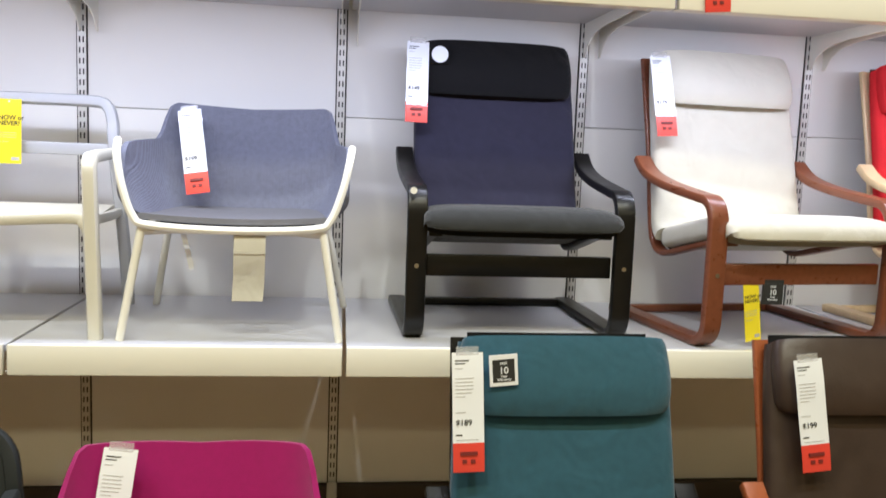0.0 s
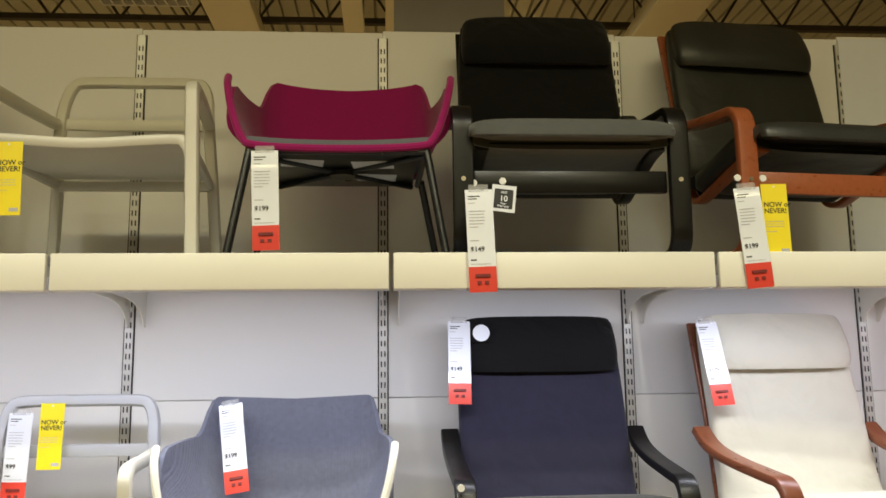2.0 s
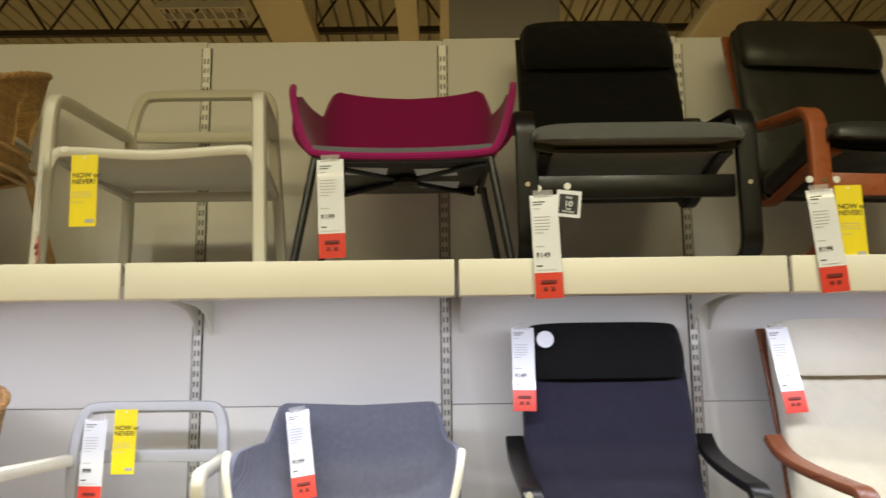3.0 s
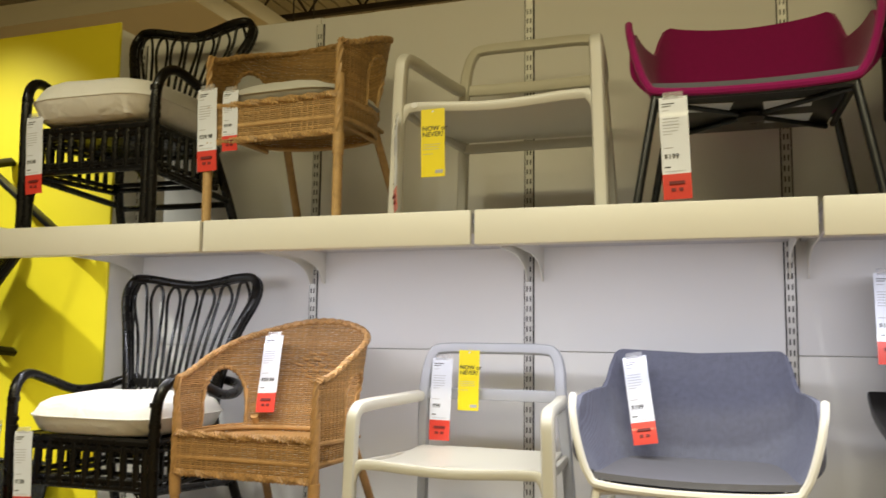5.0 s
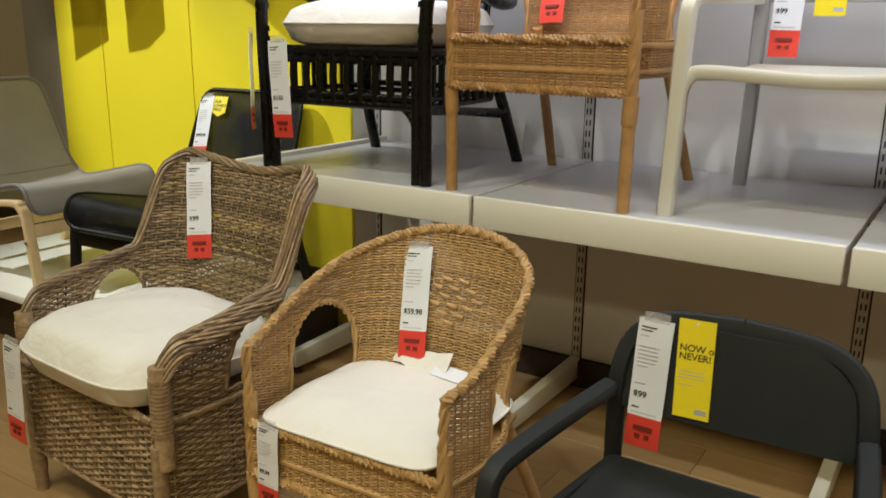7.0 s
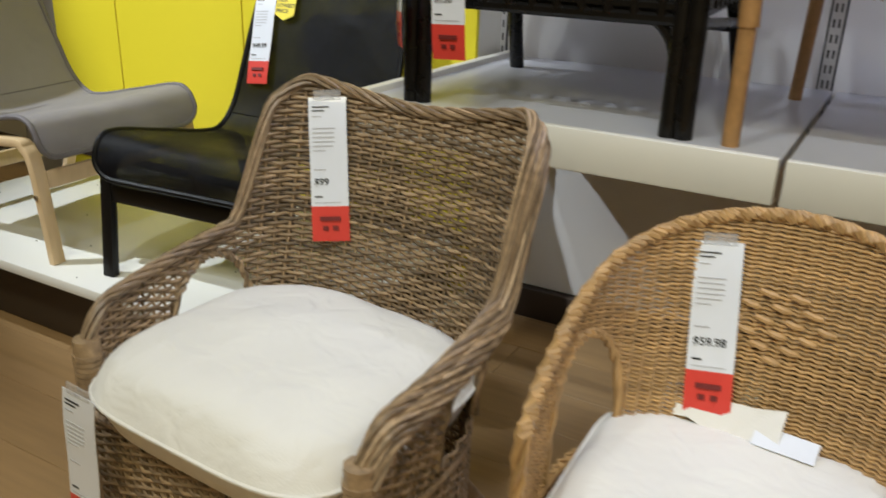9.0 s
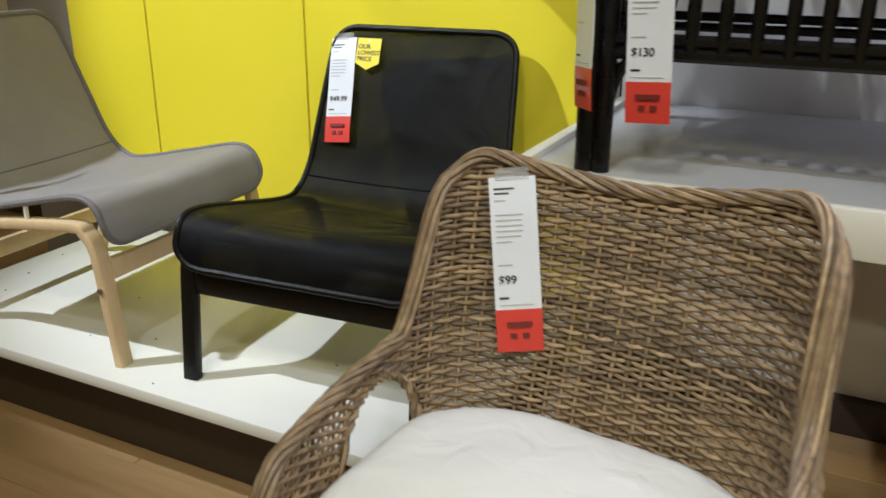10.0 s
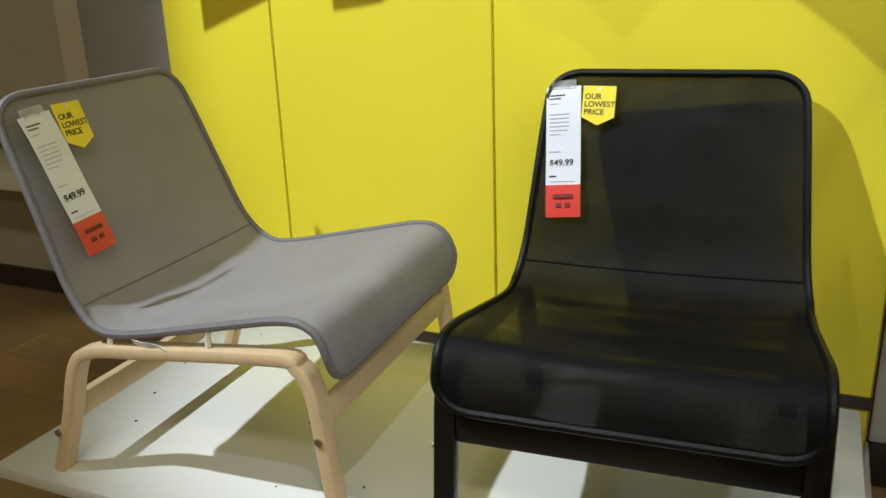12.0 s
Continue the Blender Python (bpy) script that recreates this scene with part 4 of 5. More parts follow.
            q = (q0 + q1) / 2 + (q1 - q0) / 2 * u
            zz = (seat_z + 0.06 + 0.150 * math.sqrt(max(0, 1 - u * u))) if tub else (seat_z + 0.06 + 0.140 * math.sqrt(max(0, 1 - u * u)))
            edge.append(Vector(place(half + s * q * half, zz)[0]))
        edge = [edge[0] + V(0, 0, -0.06 if tub else -0.04)] + edge + [edge[-1] + V(0, 0, -0.06 if tub else -0.04)]
        part("opening_edge", braid(B(), edge, [V(s, 0, 0)] * len(edge), 0.005, 0.006, 9, 2), wicker, ob)
    # seat rim, frame and legs
    ring = [Vector(place(smax * i / 60, seat_z - 0.012)[0]) for i in range(61)]
    part("seat_rim", sweep(B(), ring, 0.009, n=8), wicker, ob)
    part("apron_border", braid(B(), [V(-fx + 2 * fx * i / 40, fy - 0.006, seat_z) for i in range(41)], [V(0, -1, 0)] * 41, 0.009 if tub else 0.006, 0.0068, 16), wicker, ob, "plaited wicker border")
    if tub:
        part("apron_border", braid(B(), [V(-fx + 2 * fx * i / 40, fy - 0.006, low_z + 0.004) for i in range(41)], [V(0, -1, 0)] * 41, 0.008, 0.0068, 16), wicker, ob, "plaited wicker border")
    low = [Vector(place(smax * i / 60, zb(0))[0]) for i in range(61)]
    part("lower_rim", sweep(B(), low + [V(0, fy - 0.004, zb(0))], 0.008, n=8, closed=True), wicker, ob)
    part("seat_base", sheet(B(), [[V(x * 0.255 * (1 - 0.25 * max(0, v - 0.5)), fy + 0.01 + v * 0.40, seat_z - 0.03) for x in (-1, -0.5, 0, 0.5, 1)] for v in [j / 6 for j in range(7)]], 0.01), wicker, ob, "woven seat base")
    lw = wicker
    for s in (-1, 1):
        part("front_leg", sweep(B(), [V(s * (fx - 0.004), fy + 0.006, 0), V(s * fx, fy + 0.002, low_z + 0.2)], 0.0165 if tub else 0.019, n=10), lw, ob)
        part("rear_leg", sweep(B(), [V(s * 0.235, 0.315 if tub else 0.29, 0), V(s * 0.190, 0.085, low_z + 0.16)], 0.0155 if tub else 0.018, n=10), lw, ob)
        part("leg_binding", sweep(B(), [V(s * (fx - 0.003), fy + 0.005, low_z - 0.07), V(s * fx, fy + 0.004, low_z)], 0.0195 if tub else 0.022, n=10), wicker, ob)
        part("side_stretcher", sweep(B(), [V(s * (fx - 0.01), fy + 0.02, zb(0) - 0.01), V(s * 0.235, 0.05, zb(0) - 0.015)], 0.008, n=8), lw, ob)
    if tub:
        # a small diamond of thicker plaiting in the back
        for j in range(6):
            for i in range(-3, 4):
                if abs(i) + abs(j - 2.5) < 3.6 and (i + j) % 2 == 0:
                    p, nn = place(half + 0.024 * i, 0.575 + 0.021 * j)
                    p = Vector(p) - Vector(nn) * 0.003
                    part("plait_piece", sweep(B(), [p + V(-0.014, 0, 0.003), p + V(0, -0.004, 0), p + V(0.014, 0, -0.003)], 0.0052, n=6), wicker, ob)
    return ob


def sling_chair(wood, cloth, pipe, label, lift=0.0):
    """Low easy chair: a stretched mesh sling over a bent wooden frame."""
    ob = thing("easy_chair", label, "chair", "mesh sling chairs")
    prof = [(-0.348, 0.0), (-0.332, 0.15), (-0.315, 0.290), (-0.288, 0.334), (-0.24, 0.346), (0.08, 0.312), (0.18, 0.298), (0.232, 0.262), (0.278, 0.13), (0.328, 0.0)]
    pp = [(p.x, p.y) for p in smooth_path([V(y, z, 0) for y, z in prof], 5)]
    for s in (-1, 1):
        fr = part("side_frame", ribbon(B(), pp, s * 0.315, s * 0.275, 0.026), wood, ob)
        for z, y in ((0.20, -0.326), (0.10, 0.303)):
            part("screw", disc(B(), (s * 0.3165, y, z), 0.008, 0.005, "x", 10), M_BRASS, fr)
    part("front_rail", box(B(), -0.275, 0.275, -0.332, -0.312, 0.216, 0.266, 0.003), wood, ob)
    part("rear_rail", box(B(), -0.275, 0.275, 0.275, 0.297, 0.12, 0.17, 0.003), wood, ob)
    line = smooth_path([V(0, -0.352, 0.288), V(0, -0.350, 0.340), V(0, -0.322, 0.390), V(0, -0.26, 0.400), V(0, -0.10, 0.366), V(0, 0.08, 0.328), V(0, 0.165, 0.332), V(0, 0.222, 0.392), V(0, 0.270, 0.510), V(0, 0.320, 0.640), V(0, 0.360, 0.738), V(0, 0.366, 0.762)], 9)
    line = [p + V(0, 0, lift) for p in line]
    m = len(line)
    run = [0.0]
    for p, q in zip(line, line[1:]):
        run.append(run[-1] + (q - p).length)
    g = []
    for i, p in enumerate(line):
        t = i / (m - 1)
        wv = 0.302 - 0.10 * max(0, t - 0.55)
        end = min(run[i], run[-1] - run[i])
        if end < 0.06:
            wv -= 0.06 * (1 - math.sqrt(max(0, 1 - ((0.06 - end) / 0.06) ** 2)))
        row = []
        for j in range(25):
            u = j / 12 - 1
            sag = 0.016 * (1 - u * u) * math.sin(math.pi * t)
            wr = 0.0022 * noise.noise((u * 3, t * 9, 2.0))
            d = (line[min(i + 1, m - 1)] - line[max(i - 1, 0)]).normalized()
            nn = V(0, -d.z, d.y)
            row.append(p + V(u * wv, 0, 0) + nn * (wr - sag))
        g.append(row)
    cl = part("sling", sheet(B(), g, 0.003), cloth, ob, "taut mesh fabric")
    rim = [r[0] for r in g] + g[-1][1:-1] + [r[-1] for r in reversed(g)] + list(reversed(g[0][1:-1]))
    part("piping", sweep(B(), rim, 0.0085, n=8, closed=True), pipe, cl)
    ci = int(m * 0.60)
    part("crease_seam", sweep(B(), [p + V(0, -0.001, 0.001) for p in g[ci]], 0.0025, n=6), pipe, cl)
    for s in (-1, 1):
        for i in (int(m * 0.36), int(m * 0.50)):
            part("spacer", disc(B(), (s * 0.30, line[i].y, line[i].z - 0.022), 0.006, 0.034, "z", 10), M_BUTTON, ob)
    return ob


# ---- chairs on the lower shelf ----
def put(ob, x, y, z, rz=0.0, rx=0.0, wide=1.0):
    ob.matrix_basis = pose(x, y, z, rx, 0, rz) @ Matrix.Diagonal((wide, 1, 1, 1))
    return ob


put(rattan_chair("black rattan armchair with a hooped back on the shelf"), -2.632, 2.575, LOW, 1, wide=1.055)
put(seat_cushion(0.57, 0.54, 0.14, "thick crumpled white seat cushion on the black rattan chair", seed=2), -2.615, 2.525, LOW + 0.386, 1)
put(woven_chair("brown woven wicker tub armchair on the shelf", "tub", M_WICKB), -1.967, 2.560, LOW, -1)
# back legs, posts and bars take the cool-lit copy of the plastic
put(plastic_chair(M_PLAST, M_PLAST_COOL, "pale grey moulded plastic armchair on the shelf"), -1.292, 2.60, LOW)
put(shell_chair(M_SHELLG, M_FRAMEW, M_SEATG, "blue-grey knitted bucket armchair with white legs", M_FRAMEW, M_FRAMEW), -0.578, 2.61, LOW)
put(bent_armchair(M_BLKWOOD, M_NAVY, M_BLACKF, M_CHARC, "black bentwood armchair with navy cushion and black neck roll"), 0.292, 2.66, LOW, 1)
put(bent_armchair(M_BROWN, M_CREAM, M_CREAM, M_CREAM, "brown bentwood armchair with cream cushions"), 1.172, 2.61, LOW, 8)
put(bent_armchair(M_BIRCH, M_RED, M_RED, M_RED, "pale birch bentwood armchair with red cushion"), 2.065, 2.64, LOW, 4)

# ---- chairs on the upper shelf ----
put(rattan_chair("black rattan armchair with a hooped back on the top shelf"), -2.70, 2.60, UP, 1)
put(seat_cushion(0.57, 0.56, 0.17, "thick cream seat cushion on the upper black rattan chair", seed=3), -2.70, 2.535, UP + 0.40, 1)
put(woven_chair("golden natural wicker tub armchair on the top shelf", "tub", M_WICK), -1.918, 2.60, UP, -3)
put(seat_cushion(0.48, 0.42, 0.085, "cream seat pad on the golden wicker chair", M_CREAM, seed=4), -1.920, 2.535, UP + 0.415, -3)
put(plastic_chair(M_PLAST, M_PLAST, "warm white moulded plastic armchair on the top shelf"), -1.14, 2.58, UP, 0)
put(shell_chair(M_SHELLM, M_FRAMEB, M_SEATG, "magenta felt bucket armchair with black metal legs", M_SHELLM, M_FRAMEB), -0.40, 2.60, UP)
put(bent_armchair(M_BLKWOOD, M_BLACKF, M_BLACKF, M_GREYF_LIT, "black bentwood armchair with black cushion on the top shelf"), 0.30, 2.62, UP, 0)
put(bent_armchair(M_CHERRY, M_LEATHB, M_LEATHB, M_LEATHB, "reddish bentwood armchair with black leather cushion"), 1.130, 2.65, UP, 7)

# ---- chairs on the floor ----
put(woven_chair("grey-brown woven wicker armchair with a winged back", "wing", M_WICKG), -2.800, 1.778, FLOOR, -4)
put(seat_cushion(0.585, 0.53, 0.155, "plump white seat cushion on the grey-brown wicker chair", seed=5), -2.808, 1.680, FLOOR + 0.398, -4)
put(woven_chair("natural woven wicker tub armchair on the floor", "tub", M_WICK), -2.055, 1.845, FLOOR, 2)
put(seat_cushion(0.485, 0.43, 0.055, "flat white seat pad on the natural wicker chair", corner=7, seed=6), -2.060, 1.772, FLOOR + 0.408, 2)
put(plastic_chair(M_DPLAST, M_DPLAST, "dark grey moulded armchair with a solid back", True), -1.335, 1.78, FLOOR, 0)
put(shell_chair(M_SHELLM, M_FRAMEB, M_SHELLM, "magenta felt bucket armchair standing on the floor", M_SHELLM, M_FRAMEB), -0.60, 1.60, FLOOR)
put(bent_armchair(M_BLKWOOD, M_TEAL, M_TEAL, M_TEAL, "bentwood armchair with teal fabric cushion and neck roll"), 0.325, 1.665, FLOOR, 0)
put(bent_armchair(M_CHERRY, M_LEATHBR, M_LEATHBR, M_LEATHBR, "reddish bentwood armchair with dark brown leather cushion"), 1.18, 1.67, FLOOR, 0)

# ---- chairs on the platform and on the yellow wall ----
put(sling_chair(M_BLKWOOD, M_MESHB, M_PIPEB, "black wooden easy chair with black mesh sling on the platform"), -3.538, 2.472, PLAT, 4)
put(sling_chair(M_BIRCH, M_MESHG, M_PIPEG, "birch easy chair with grey mesh sling on the platform", 0.02), -4.364, 2.362, PLAT, 92)
HUNG = sling_chair(M_BLKWOOD, M_MESHB, M_PIPEB, "black mesh easy chair hung askew on the yellow wall")
HUNG.matrix_basis = Matrix(((0.809, 0.588, 0, -3.63), (0, 0, -1, YEL_Y - 0.006), (-0.588, 0.809, 0, 1.94), (0, 0, 0, 1)))


# ---- price tags and signs ----
def price_tag(x, y, z, rx=0, ry=0, rz=0, price="", red=True, w=0.078, h=0.30, label="white shelf price tag with a red foot"):
    """A hanging card; origin at the middle of its top edge, face to -y."""
    ob = thing("price_tag", label, "price tag", "price tags")
    body = h * 0.76 if red else h

    def card(x0, x1, z0, z1, yy, th=0.0012, curl=0.004):
        g = [[V(x0 + (x1 - x0) * i / 4, yy - curl * math.sin(math.pi * -(z0 + (z1 - z0) * j / 6) / h) + 0.0015 * math.sin(9 * (z0 + (z1 - z0) * j / 6) / h), z0 + (z1 - z0) * j / 6) for i in range(5)] for j in range(7)]
        return sheet(B(), g, th)

    part("clip", box(B(), -w * 0.36, w * 0.36, -0.003, 0.002, -0.012, 0.009, 0.001, 1), M_CLIP, ob, "clear plastic clip")
    paper = part("card", card(-w / 2, w / 2, -body, -0.006, 0), M_PAPER, ob)
    if red:
        foot = part("red_foot", card(-w / 2, w / 2, -h, -body, 0), M_REDCARD, ob, "red card foot")
        for zz, ww, hh in ((-0.845, 0.50, 0.028), (-0.91, 0.12, 0.03), (-0.91, -0.12, 0.03)):
            if ww == 0.50:
                part("print_bar", box(B(), -w * 0.27, w * 0.27, -0.0082, -0.0002, h * zz - h * hh / 2, h * zz + h * hh / 2), M_REDINK, foot)
            else:
                part("print_bar", box(B(), w * ww * 1.1 - w * 0.07, w * ww * 1.1 + w * 0.07, -0.006, -0.0002, h * zz - h * hh / 2, h * zz + h * hh / 2), M_REDINK, foot)
    face = lambda q: -0.0012 - 0.004 * math.sin(math.pi * q) + 0.0015 * math.sin(-9 * q)
    for q, ww, hh, mm in ((0.085, 0.55, 0.009, M_INK), (0.110, 0.4, 0.008, M_INK), (0.15, 0.3, 0.006, M_GREYINK), (0.23, 0.74, 0.006, M_GREYINK), (0.26, 0.70, 0.006, M_GREYINK), (0.29, 0.72, 0.006, M_GREYINK), (0.32, 0.72, 0.006, M_GREYINK), (0.35, 0.66, 0.006, M_GREYINK), (0.38, 0.4, 0.006, M_GREYINK), (0.51, 0.4, 0.007, M_GREYINK), (0.695, 0.26, 0.011, M_INK), (0.735, 0.9, 0.004, M_GREYINK)):
        if q < body / h:
            yy = face(q)
            part("print_bar", box(B(), -w * 0.40, -w * 0.40 + w * 0.8 * ww, yy - 0.0005, yy + 0.0012, -h * q - h * hh / 2, -h * q + h * hh / 2), mm, paper)
    if price:
        words(price, h * 0.066, M_INK, paper, -w * 0.40, face(0.6) - 0.0006, -h * 0.615, "price")
    ob.matrix_basis = pose(x, y, z, rx, -ry, rz)
    return ob


def yellow_tag(x, y, z, rx=0, ry=0, rz=0, lines=("NOW or", "NEVER!"), w=0.078, h=0.215, point=False):
    ob = thing("offer_tag", "yellow card offer tag with black lettering", "offer tag", "offer tags")
    pts = [(-w / 2, 0), (w / 2, 0), (w / 2, -h)] + ([(0, -h - 0.018)] if point else []) + [(-w / 2, -h)]
    bm = B()
    fa = [bm.verts.new((a, -0.0008, b)) for a, b in pts]
    fb = [bm.verts.new((a, 0.0008, b)) for a, b in pts]
    bm.faces.new(fa)
    bm.faces.new(fb[::-1])
    for i in range(len(pts)):
        j = (i + 1) % len(pts)
        bm.faces.new((fa[i], fb[i], fb[j], fa[j]))
    paper = part("card", bm, M_YELCARD, ob)
    part("hole_ring", disc(B(), (0, -0.001, -0.008), 0.003, 0.001), M_PAPER, ob)
    for i, t in enumerate(lines):
        words(t, w * (0.27 if len(lines) == 2 else 0.24), M_INK, paper, -w * 0.44, -0.0011, -h * (0.32 if len(lines) == 2 else 0.42) - i * w * 0.24, "lettering")
    if not point:
        for q in (0.52, 0.555, 0.59, 0.66):
            part("print_bar", box(B(), -w * 0.42, w * (0.3 if q < 0.6 else 0.0), -0.0013, 0, -h * q - 0.0012, -h * q), M_GREYINK, paper)
        part("print_bar", box(B(), w * 0.10, w * 0.42, -0.0013, 0, -h * 0.95, -h * 0.90), M_GREYINK, paper)
    ob.matrix_basis = pose(x, y, z, rx, -ry, rz)
    return ob


def warranty_tag(x, y, z, ry=0, rx=0, dark=False):
    ob = thing("warranty_tag", "square white card with a black warranty badge", "warranty tag", "warranty tags")
    part("card", box(B(), -0.036, 0.036, -0.001, 0.001, -0.08, 0, 0.0004, 1), M_PAPER if not dark else M_INK, ob)
    part("badge", box(B(), -0.028, 0.028, -0.0022, 0, -0.07, -0.012, 0.0008, 1), M_INK, ob, "black rounded badge")
    words("10", 0.024, M_PAPER, ob, 0, -0.0026, -0.048, "lettering", "CENTER")
    words("FREE", 0.009, M_PAPER, ob, 0, -0.0026, -0.025, "lettering", "CENTER")
    words("Year", 0.009, M_PAPER, ob, 0, -0.0026, -0.058, "lettering", "CENTER")
    words("Warranty", 0.009, M_PAPER, ob, 0, -0.0026, -0.066, "lettering", "CENTER")
    ob.matrix_basis = pose(x, y, z, rx, -ry, 0)
    return ob


# on the lower shelf
price_tag(-0.004, 2.842, 1.800, -14, -1, 0, "$149")
ob = thing("round_sticker", "round white sticker on the black neck roll", "sticker")
part("backing", box(B(), -0.035, 0.035, -0.001, 0.001, -0.066, 0.0), M_BLACKF, ob)
part("disc", disc(B(), (0, -0.002, -0.033), 0.030, 0.001, n=24), M_PAPER, ob)
ob.matrix_basis = pose(0.074, 2.838, 1.785, -10, 0, 0)
price_tag(-0.785, 2.80, 1.524, -16, 9, 0, "$199")
price_tag(0.858, 2.765, 1.786, -14, 3, 6, "$179")
price_tag(-1.473, 2.815, 1.505, -4, -1, 0, "$99")
yellow_tag(-1.371, 2.812, 1.530, -4, 0, 0)
price_tag(-2.122, 2.72, 1.580, -16, 3, 0, "$59.98")
price_tag(-2.826, 2.232, 1.236, 0, 3, 0, "$130", label="white price tag tied to the black rattan chair")
price_tag(-2.932, 2.228, 1.255, 0, 3, -52, "", label="white price tag turned edge-on by the chair leg")
yellow_tag(1.028, 2.300, 1.050, 0, 8, 10, ("NOW or", "NEVER!"), 0.058, 0.205)
warranty_tag(1.108, 2.305, 1.045, 0, 0, True)
ob = thing("fabric_label", "long cream cloth label hanging under the grey chair seat", "label")
g = [[V(-0.046 + 0.023 * i - 0.008 * (j / 8) ** 2, -0.012 * math.sin(j * 0.7), -0.215 * j / 8) for i in range(5)] for j in range(9)]
part("cloth", sheet(B(), g, 0.002), M_CREAM, ob)
part("fold", sheet(B(), [[V(-0.046 + 0.023 * i, -0.014, -0.06 - 0.01 * j) for i in range(5)] for j in range(2)], 0.003), M_CREAM, ob)
ob.matrix_basis = pose(-0.528, 2.335, 1.158)
ob = thing("string_label", "small white paper label on a string under the seat", "label")
part("paper", sheet(B(), [[V(-0.008 + 0.008 * i + 0.028 * j / 4, 0.002 * j, -0.13 * j / 4) for i in range(3)] for j in range(5)], 0.001), M_PAPER, ob)
ob.matrix_basis = pose(-0.735, 2.40, 1.155)

# on the upper shelf
price_tag(-0.612, 2.292, 2.268, 0, 2, 0, "$199")
price_tag(0.004, 2.215, 2.136, 0, 2, 0, "$149")
warranty_tag(0.090, 2.280, 2.158, -6)
price_tag(0.790, 2.218, 2.144, 0, 5, 0, "$199")
yellow_tag(0.884, 2.24, 2.155, 0, 1, 0)
yellow_tag(-1.334, 2.288, 2.284, 0, 1, 0)
price_tag(-1.452, 2.280, 2.262, 0, 3, -60, "", label="white price tag turned beside the plastic chair leg")
price_tag(-2.930, 2.294, 2.388, 0, 3, 0, "$130", label="white price tag tied to the upper rattan chair")
price_tag(-2.190, 2.324, 2.440, 0, 2, 0, "$59.98")
price_tag(-2.096, 2.326, 2.426, 0, 1, 0, "$9.99", w=0.061, h=0.219, label="small white price tag with a red foot")
for bx, by, bz in ((0.002, 2.312, 2.172), (0.089, 2.312, 2.178), (0.800, 2.292, 2.186), (0.881, 2.297, 2.186), (1.022, 2.318, 1.056), (1.108, 2.325, 1.060), (-0.048, 2.325, 1.291), (-1.40, 2.30, 2.305)):
    ob = thing("tag_button", "round white plastic tag button", "button", "tag buttons")
    part("cap", disc(B(), (0, 0, 0), 0.0105, 0.006, n=16), M_BUTTON, ob)
    part("stem", disc(B(), (0, 0.006, 0), 0.004, 0.010, n=8), M_BUTTON, ob)
    ob.matrix_basis = pose(bx, by, bz)
for lx, lz, w, h in ((0.175, 0.13, 0.10, 0.14), (0.30, 0.145, 0.075, 0.10), (0.45, 0.13, 0.16, 0.15)):
    ob = thing("leaflet", "pale paper leaflet standing against the wall", "leaflet", "leaflets")
    part("sheet", box(B(), -w / 2, w / 2, -0.001, 0.001, 0, h), M_PAPER, ob)
    ob.matrix_basis = pose(lx, 3.05, UP + 0.001, -6, 0, 0)

# instruction panel
ob = thing("instruction_panel", "white instruction board with black lettering on the wall", "sign")
part("board", box(B(), 0, 1.0, -0.008, 0, -0.90, 0, 0.002, 1), M_PAPER, ob)
words("How to", 0.135, M_INK, ob, 0.19, -0.0088, -0.235)
words("1. Choose", 0.062, M_INK, ob, 0.19, -0.0088, -0.765)
for q in (0.80, 0.825):
    part("print_bar", box(B(), 0.26, 0.52, -0.0092, -0.007, -q - 0.006, -q), M_GREYINK, ob)
for i in range(4):
    bm = B()
    cx, cz = 0.42, -0.36 - 0.085 * i
    sweep(bm, [V(cx - 0.20, -0.009, cz), V(cx, -0.009, cz + 0.05), V(cx + 0.20, -0.009, cz), V(cx, -0.009, cz - 0.05)], 0.0018, n=4, closed=True)
    part("line_drawing", bm, M_INK, ob)
ob.matrix_basis = pose(1.606, WALL_Y - 0.002, 2.964)

# on the floor
price_tag(0.053, 1.825, 0.925, -8, 2, 0, "$189")
warranty_tag(0.143, 1.822, 0.915, 5)
price_tag(0.955, 1.832, 0.912, -8, 6, 0, "$199")
price_tag(-0.765, 1.81, 0.690, -14, -6, 0, "$199")
price_tag(-1.512, 2.005, 0.672, -6, -1, 0, "$99")
yellow_tag(-1.425, 2.005, 0.682, -6, 2, 0)
price_tag(-2.180, 2.066, 0.722, -19, 5, 8, "$59.98")
price_tag(-2.235, 1.545, 0.405, 0, -2, 0, "$9.99", w=0.064, h=0.21, label="small white price tag with a red foot")
price_tag(-2.984, 2.036, 0.872, -16, 4, 26, "$99")
price_tag(-3.050, 1.430, 0.462, 0, -5, 0, "", label="white price tag hanging edge-on from the wicker arm")

ob = thing("cushion_tie", "white cloth ties and label behind the flat seat pad", "cloth tie")
part("tie", sheet(B(), [[V(-0.10 + 0.05 * i, 0.012 * j, 0.05 * j / 3 + 0.01 * math.sin(2 * i)) for i in range(5)] for j in range(4)], 0.002), M_WHITEC, ob)
part("label", sheet(B(), [[V(0.06 + 0.025 * i, -0.01 + 0.012 * j, 0.008 + 0.006 * j) for i in range(5)] for j in range(4)], 0.002), M_PAPER, ob, "white paper label")
ob.matrix_basis = pose(-2.12, 1.955, FLOOR + 0.455, 0, 0, -6)

# on the platform and over it
price_tag(-3.798, 2.808, 0.984, -22, 5, 4, "$49.99")
yellow_tag(-3.716, 2.808, 0.982, -22, 0, 4, ("OUR", "LOWEST", "PRICE"), 0.072, 0.07, True)
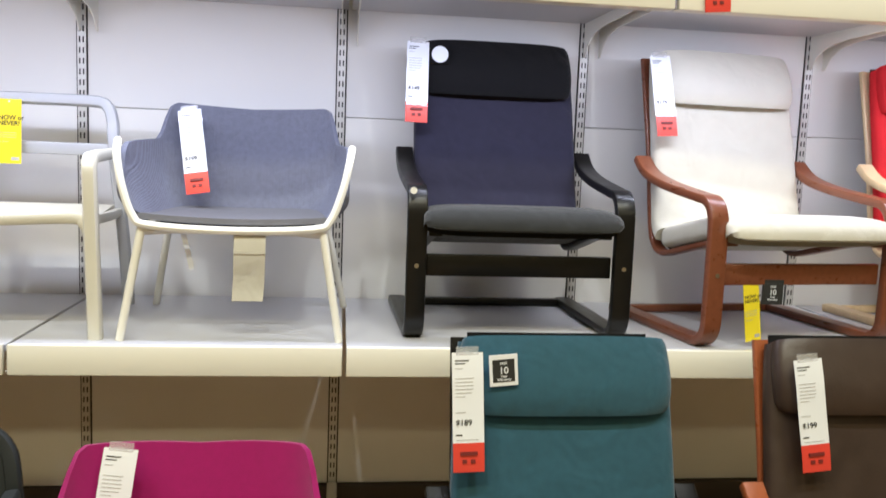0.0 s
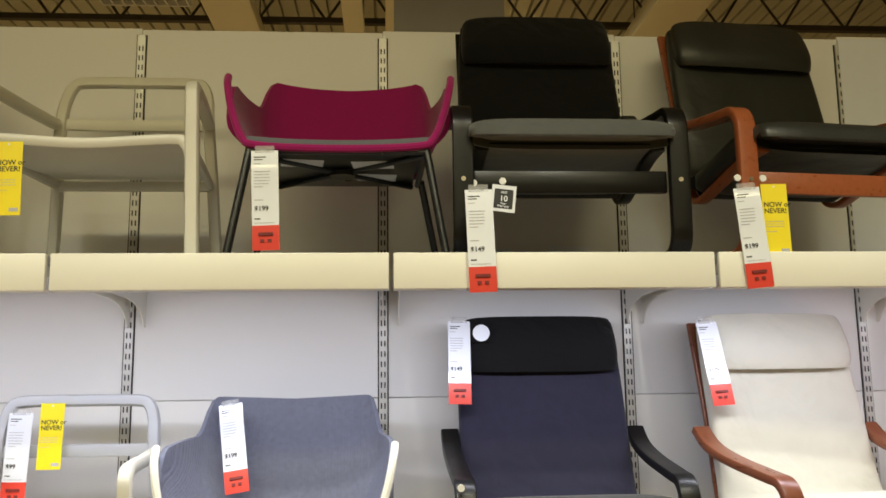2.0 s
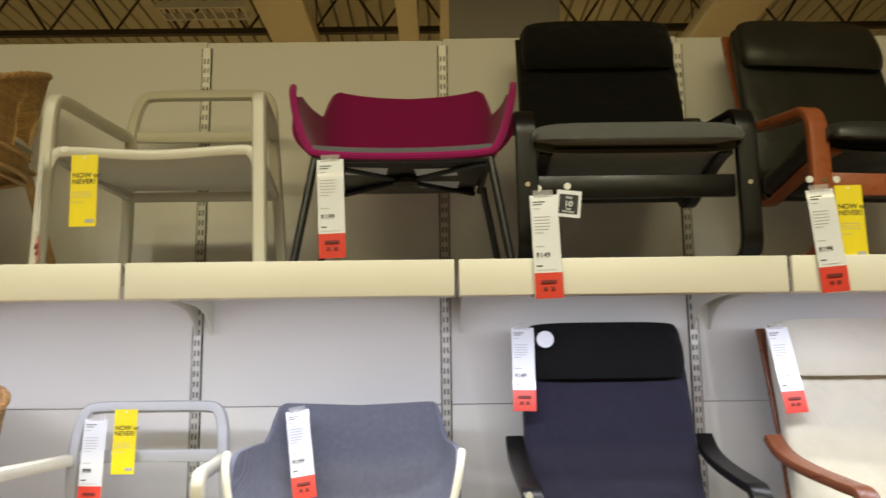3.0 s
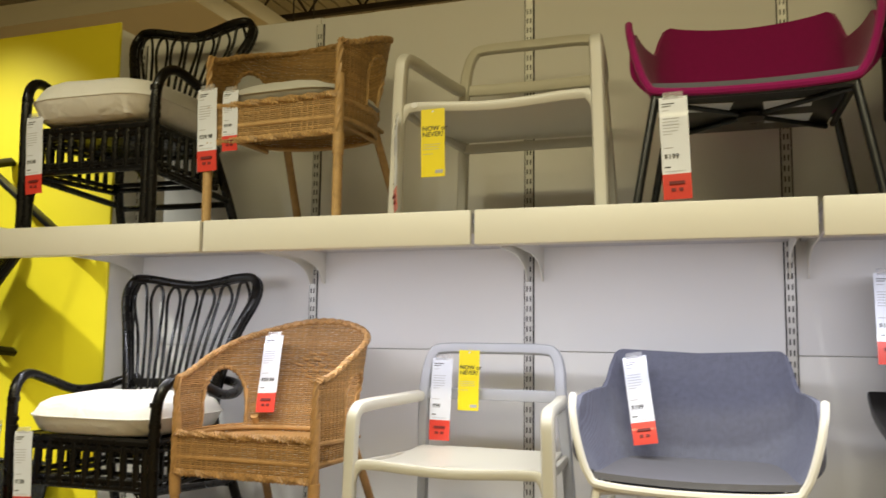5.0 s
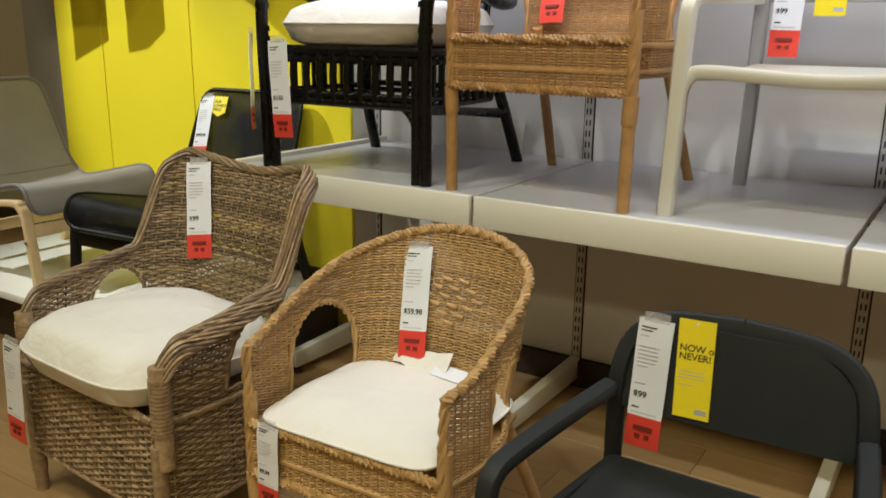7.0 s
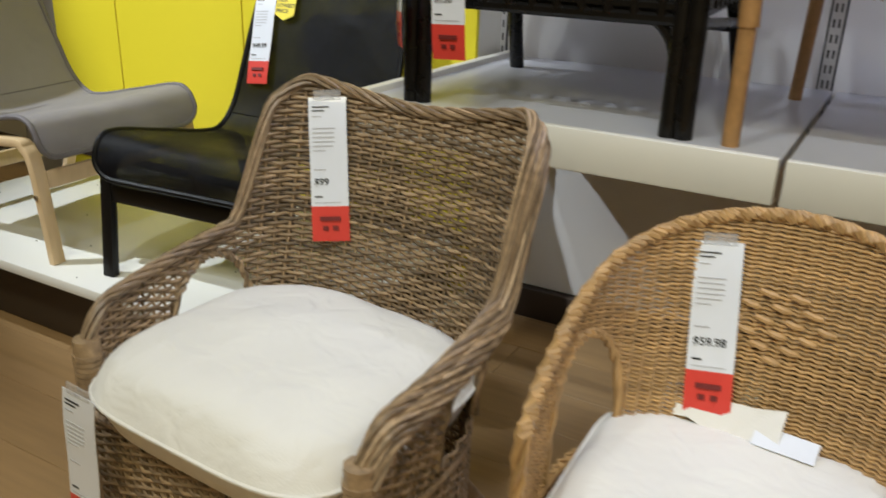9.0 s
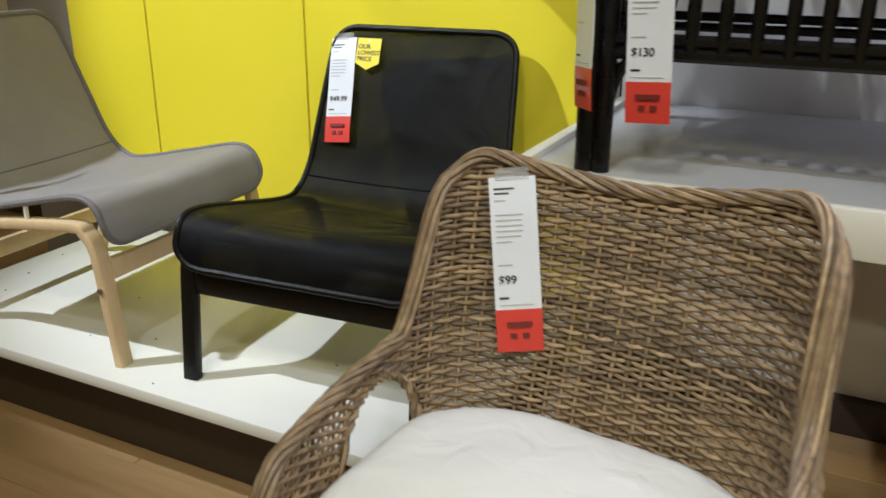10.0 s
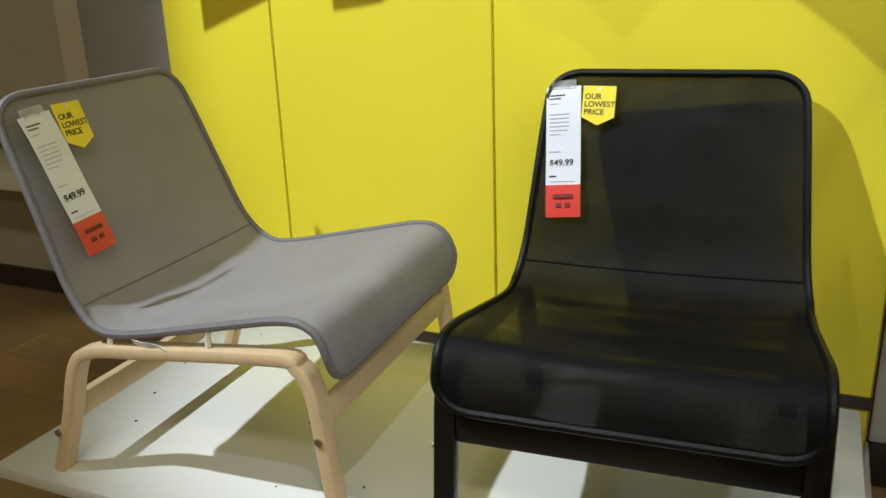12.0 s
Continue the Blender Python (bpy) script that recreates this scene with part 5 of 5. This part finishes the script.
ob = price_tag(0, 0, 0, price="$49.99")
ob.matrix_basis = pose(-4.364, 2.362, PLAT, 0, 0, 92) @ pose(-0.212, 0.325, 0.752, -20, -4, 0)
ob = yellow_tag(0, 0, 0, 0, 0, 0, ("OUR", "LOWEST", "PRICE"), 0.072, 0.08, True)
ob.matrix_basis = pose(-4.364, 2.362, PLAT, 0, 0, 92) @ pose(-0.128, 0.324, 0.758, -20, 0, 0)

ob = thing("paper_label", "small torn white paper label under the grey sling edge", "label")
part("paper", sheet(B(), [[V(0.02 * i, 0.004 * math.sin(3 * i), -0.006 * j - 0.003 * math.sin(2 * i)) for i in range(5)] for j in range(3)], 0.001), M_PAPER, ob)
ob.matrix_basis = pose(-4.42, 2.047, PLAT + 0.345, 20, 4, 0)

ob = thing("hanging_price_sign", "white hanging price sign with a yellow price patch", "sign")
part("board", box(B(), -0.15, 0.15, -0.002, 0.002, -0.55, 0, 0.001, 1), M_PAPER, ob)
part("shadow_patch", box(B(), -0.118, 0.122, -0.0028, 0, -0.45, -0.205), M_REDCARD, ob, "red edge behind the price patch")
part("price_patch", box(B(), -0.125, 0.115, -0.0036, 0, -0.435, -0.19), M_YELCARD, ob, "yellow price patch")
words("$", 0.06, M_INK, ob, -0.115, -0.0042, -0.325, "price")
words("49", 0.135, M_INK, ob, -0.085, -0.0042, -0.365, "price")
words("99", 0.06, M_INK, ob, 0.065, -0.0042, -0.315, "price")
for q, ww in ((0.05, 0.2), (0.10, 0.12), (0.13, 0.2)):
    part("print_bar", box(B(), -0.12, -0.12 + ww, -0.003, 0, -q - 0.02, -q), M_INK, ob)
for sx in (-0.12, 0.12):
    part("wire", sweep(B(), [V(sx, 0, 0), V(sx, 0, 3.28)], 0.001, n=5), M_STEEL, ob)
ob.matrix_basis = pose(-4.835, 2.70, 1.96, 0, 0, 14)
ob = thing("hanging_banner", "yellow hanging banner with a pointed lower edge", "banner")
bm = B()
pts = [(-0.155, 0), (0.155, 0), (0.155, -0.49), (0, -0.522), (-0.155, -0.49)]
fa = [bm.verts.new((p, -0.001, q)) for p, q in pts]
fb = [bm.verts.new((p, 0.001, q)) for p, q in pts]
bm.faces.new(fa)
bm.faces.new(fb[::-1])
for i in range(5):
    bm.faces.new((fa[i], fb[i], fb[(i + 1) % 5], fa[(i + 1) % 5]))
part("sheet", bm, M_YELCARD, ob)
for i, t in enumerate(("OUR", "LOWEST", "PRICE")):
    words(t, 0.053, M_INK, ob, -0.10, -0.0016, -0.32 - 0.056 * i)
for sx in (-0.12, 0.12):
    part("wire", sweep(B(), [V(sx, 0, 0), V(sx, 0, 3.28)], 0.001, n=5), M_STEEL, ob)
ob.matrix_basis = pose(-4.455, 2.70, 1.945, 0, 0, 14)

# ---- oak floor planks near the shelves ----
rg = random.Random(11)
PLANKS = []
for v in range(3):
    PLANKS.append(mesh_of("plank", box(B(), 0.0008, 1.2792, 0.0006, 0.1924, -0.012, 0.0, 0.0012, 1), M_OAK, False))
r = 0
y = -1.6
while y < 3.04:
    x = -6.6 - (r * 0.47) % 1.28
    while x < 2.6:
        ob = new("plank", PLANKS[rg.randrange(3)])
        ob.parent = floor
        ob.location = (x, y, FLOOR)
        x += 1.28
    y += 0.193
    r += 1
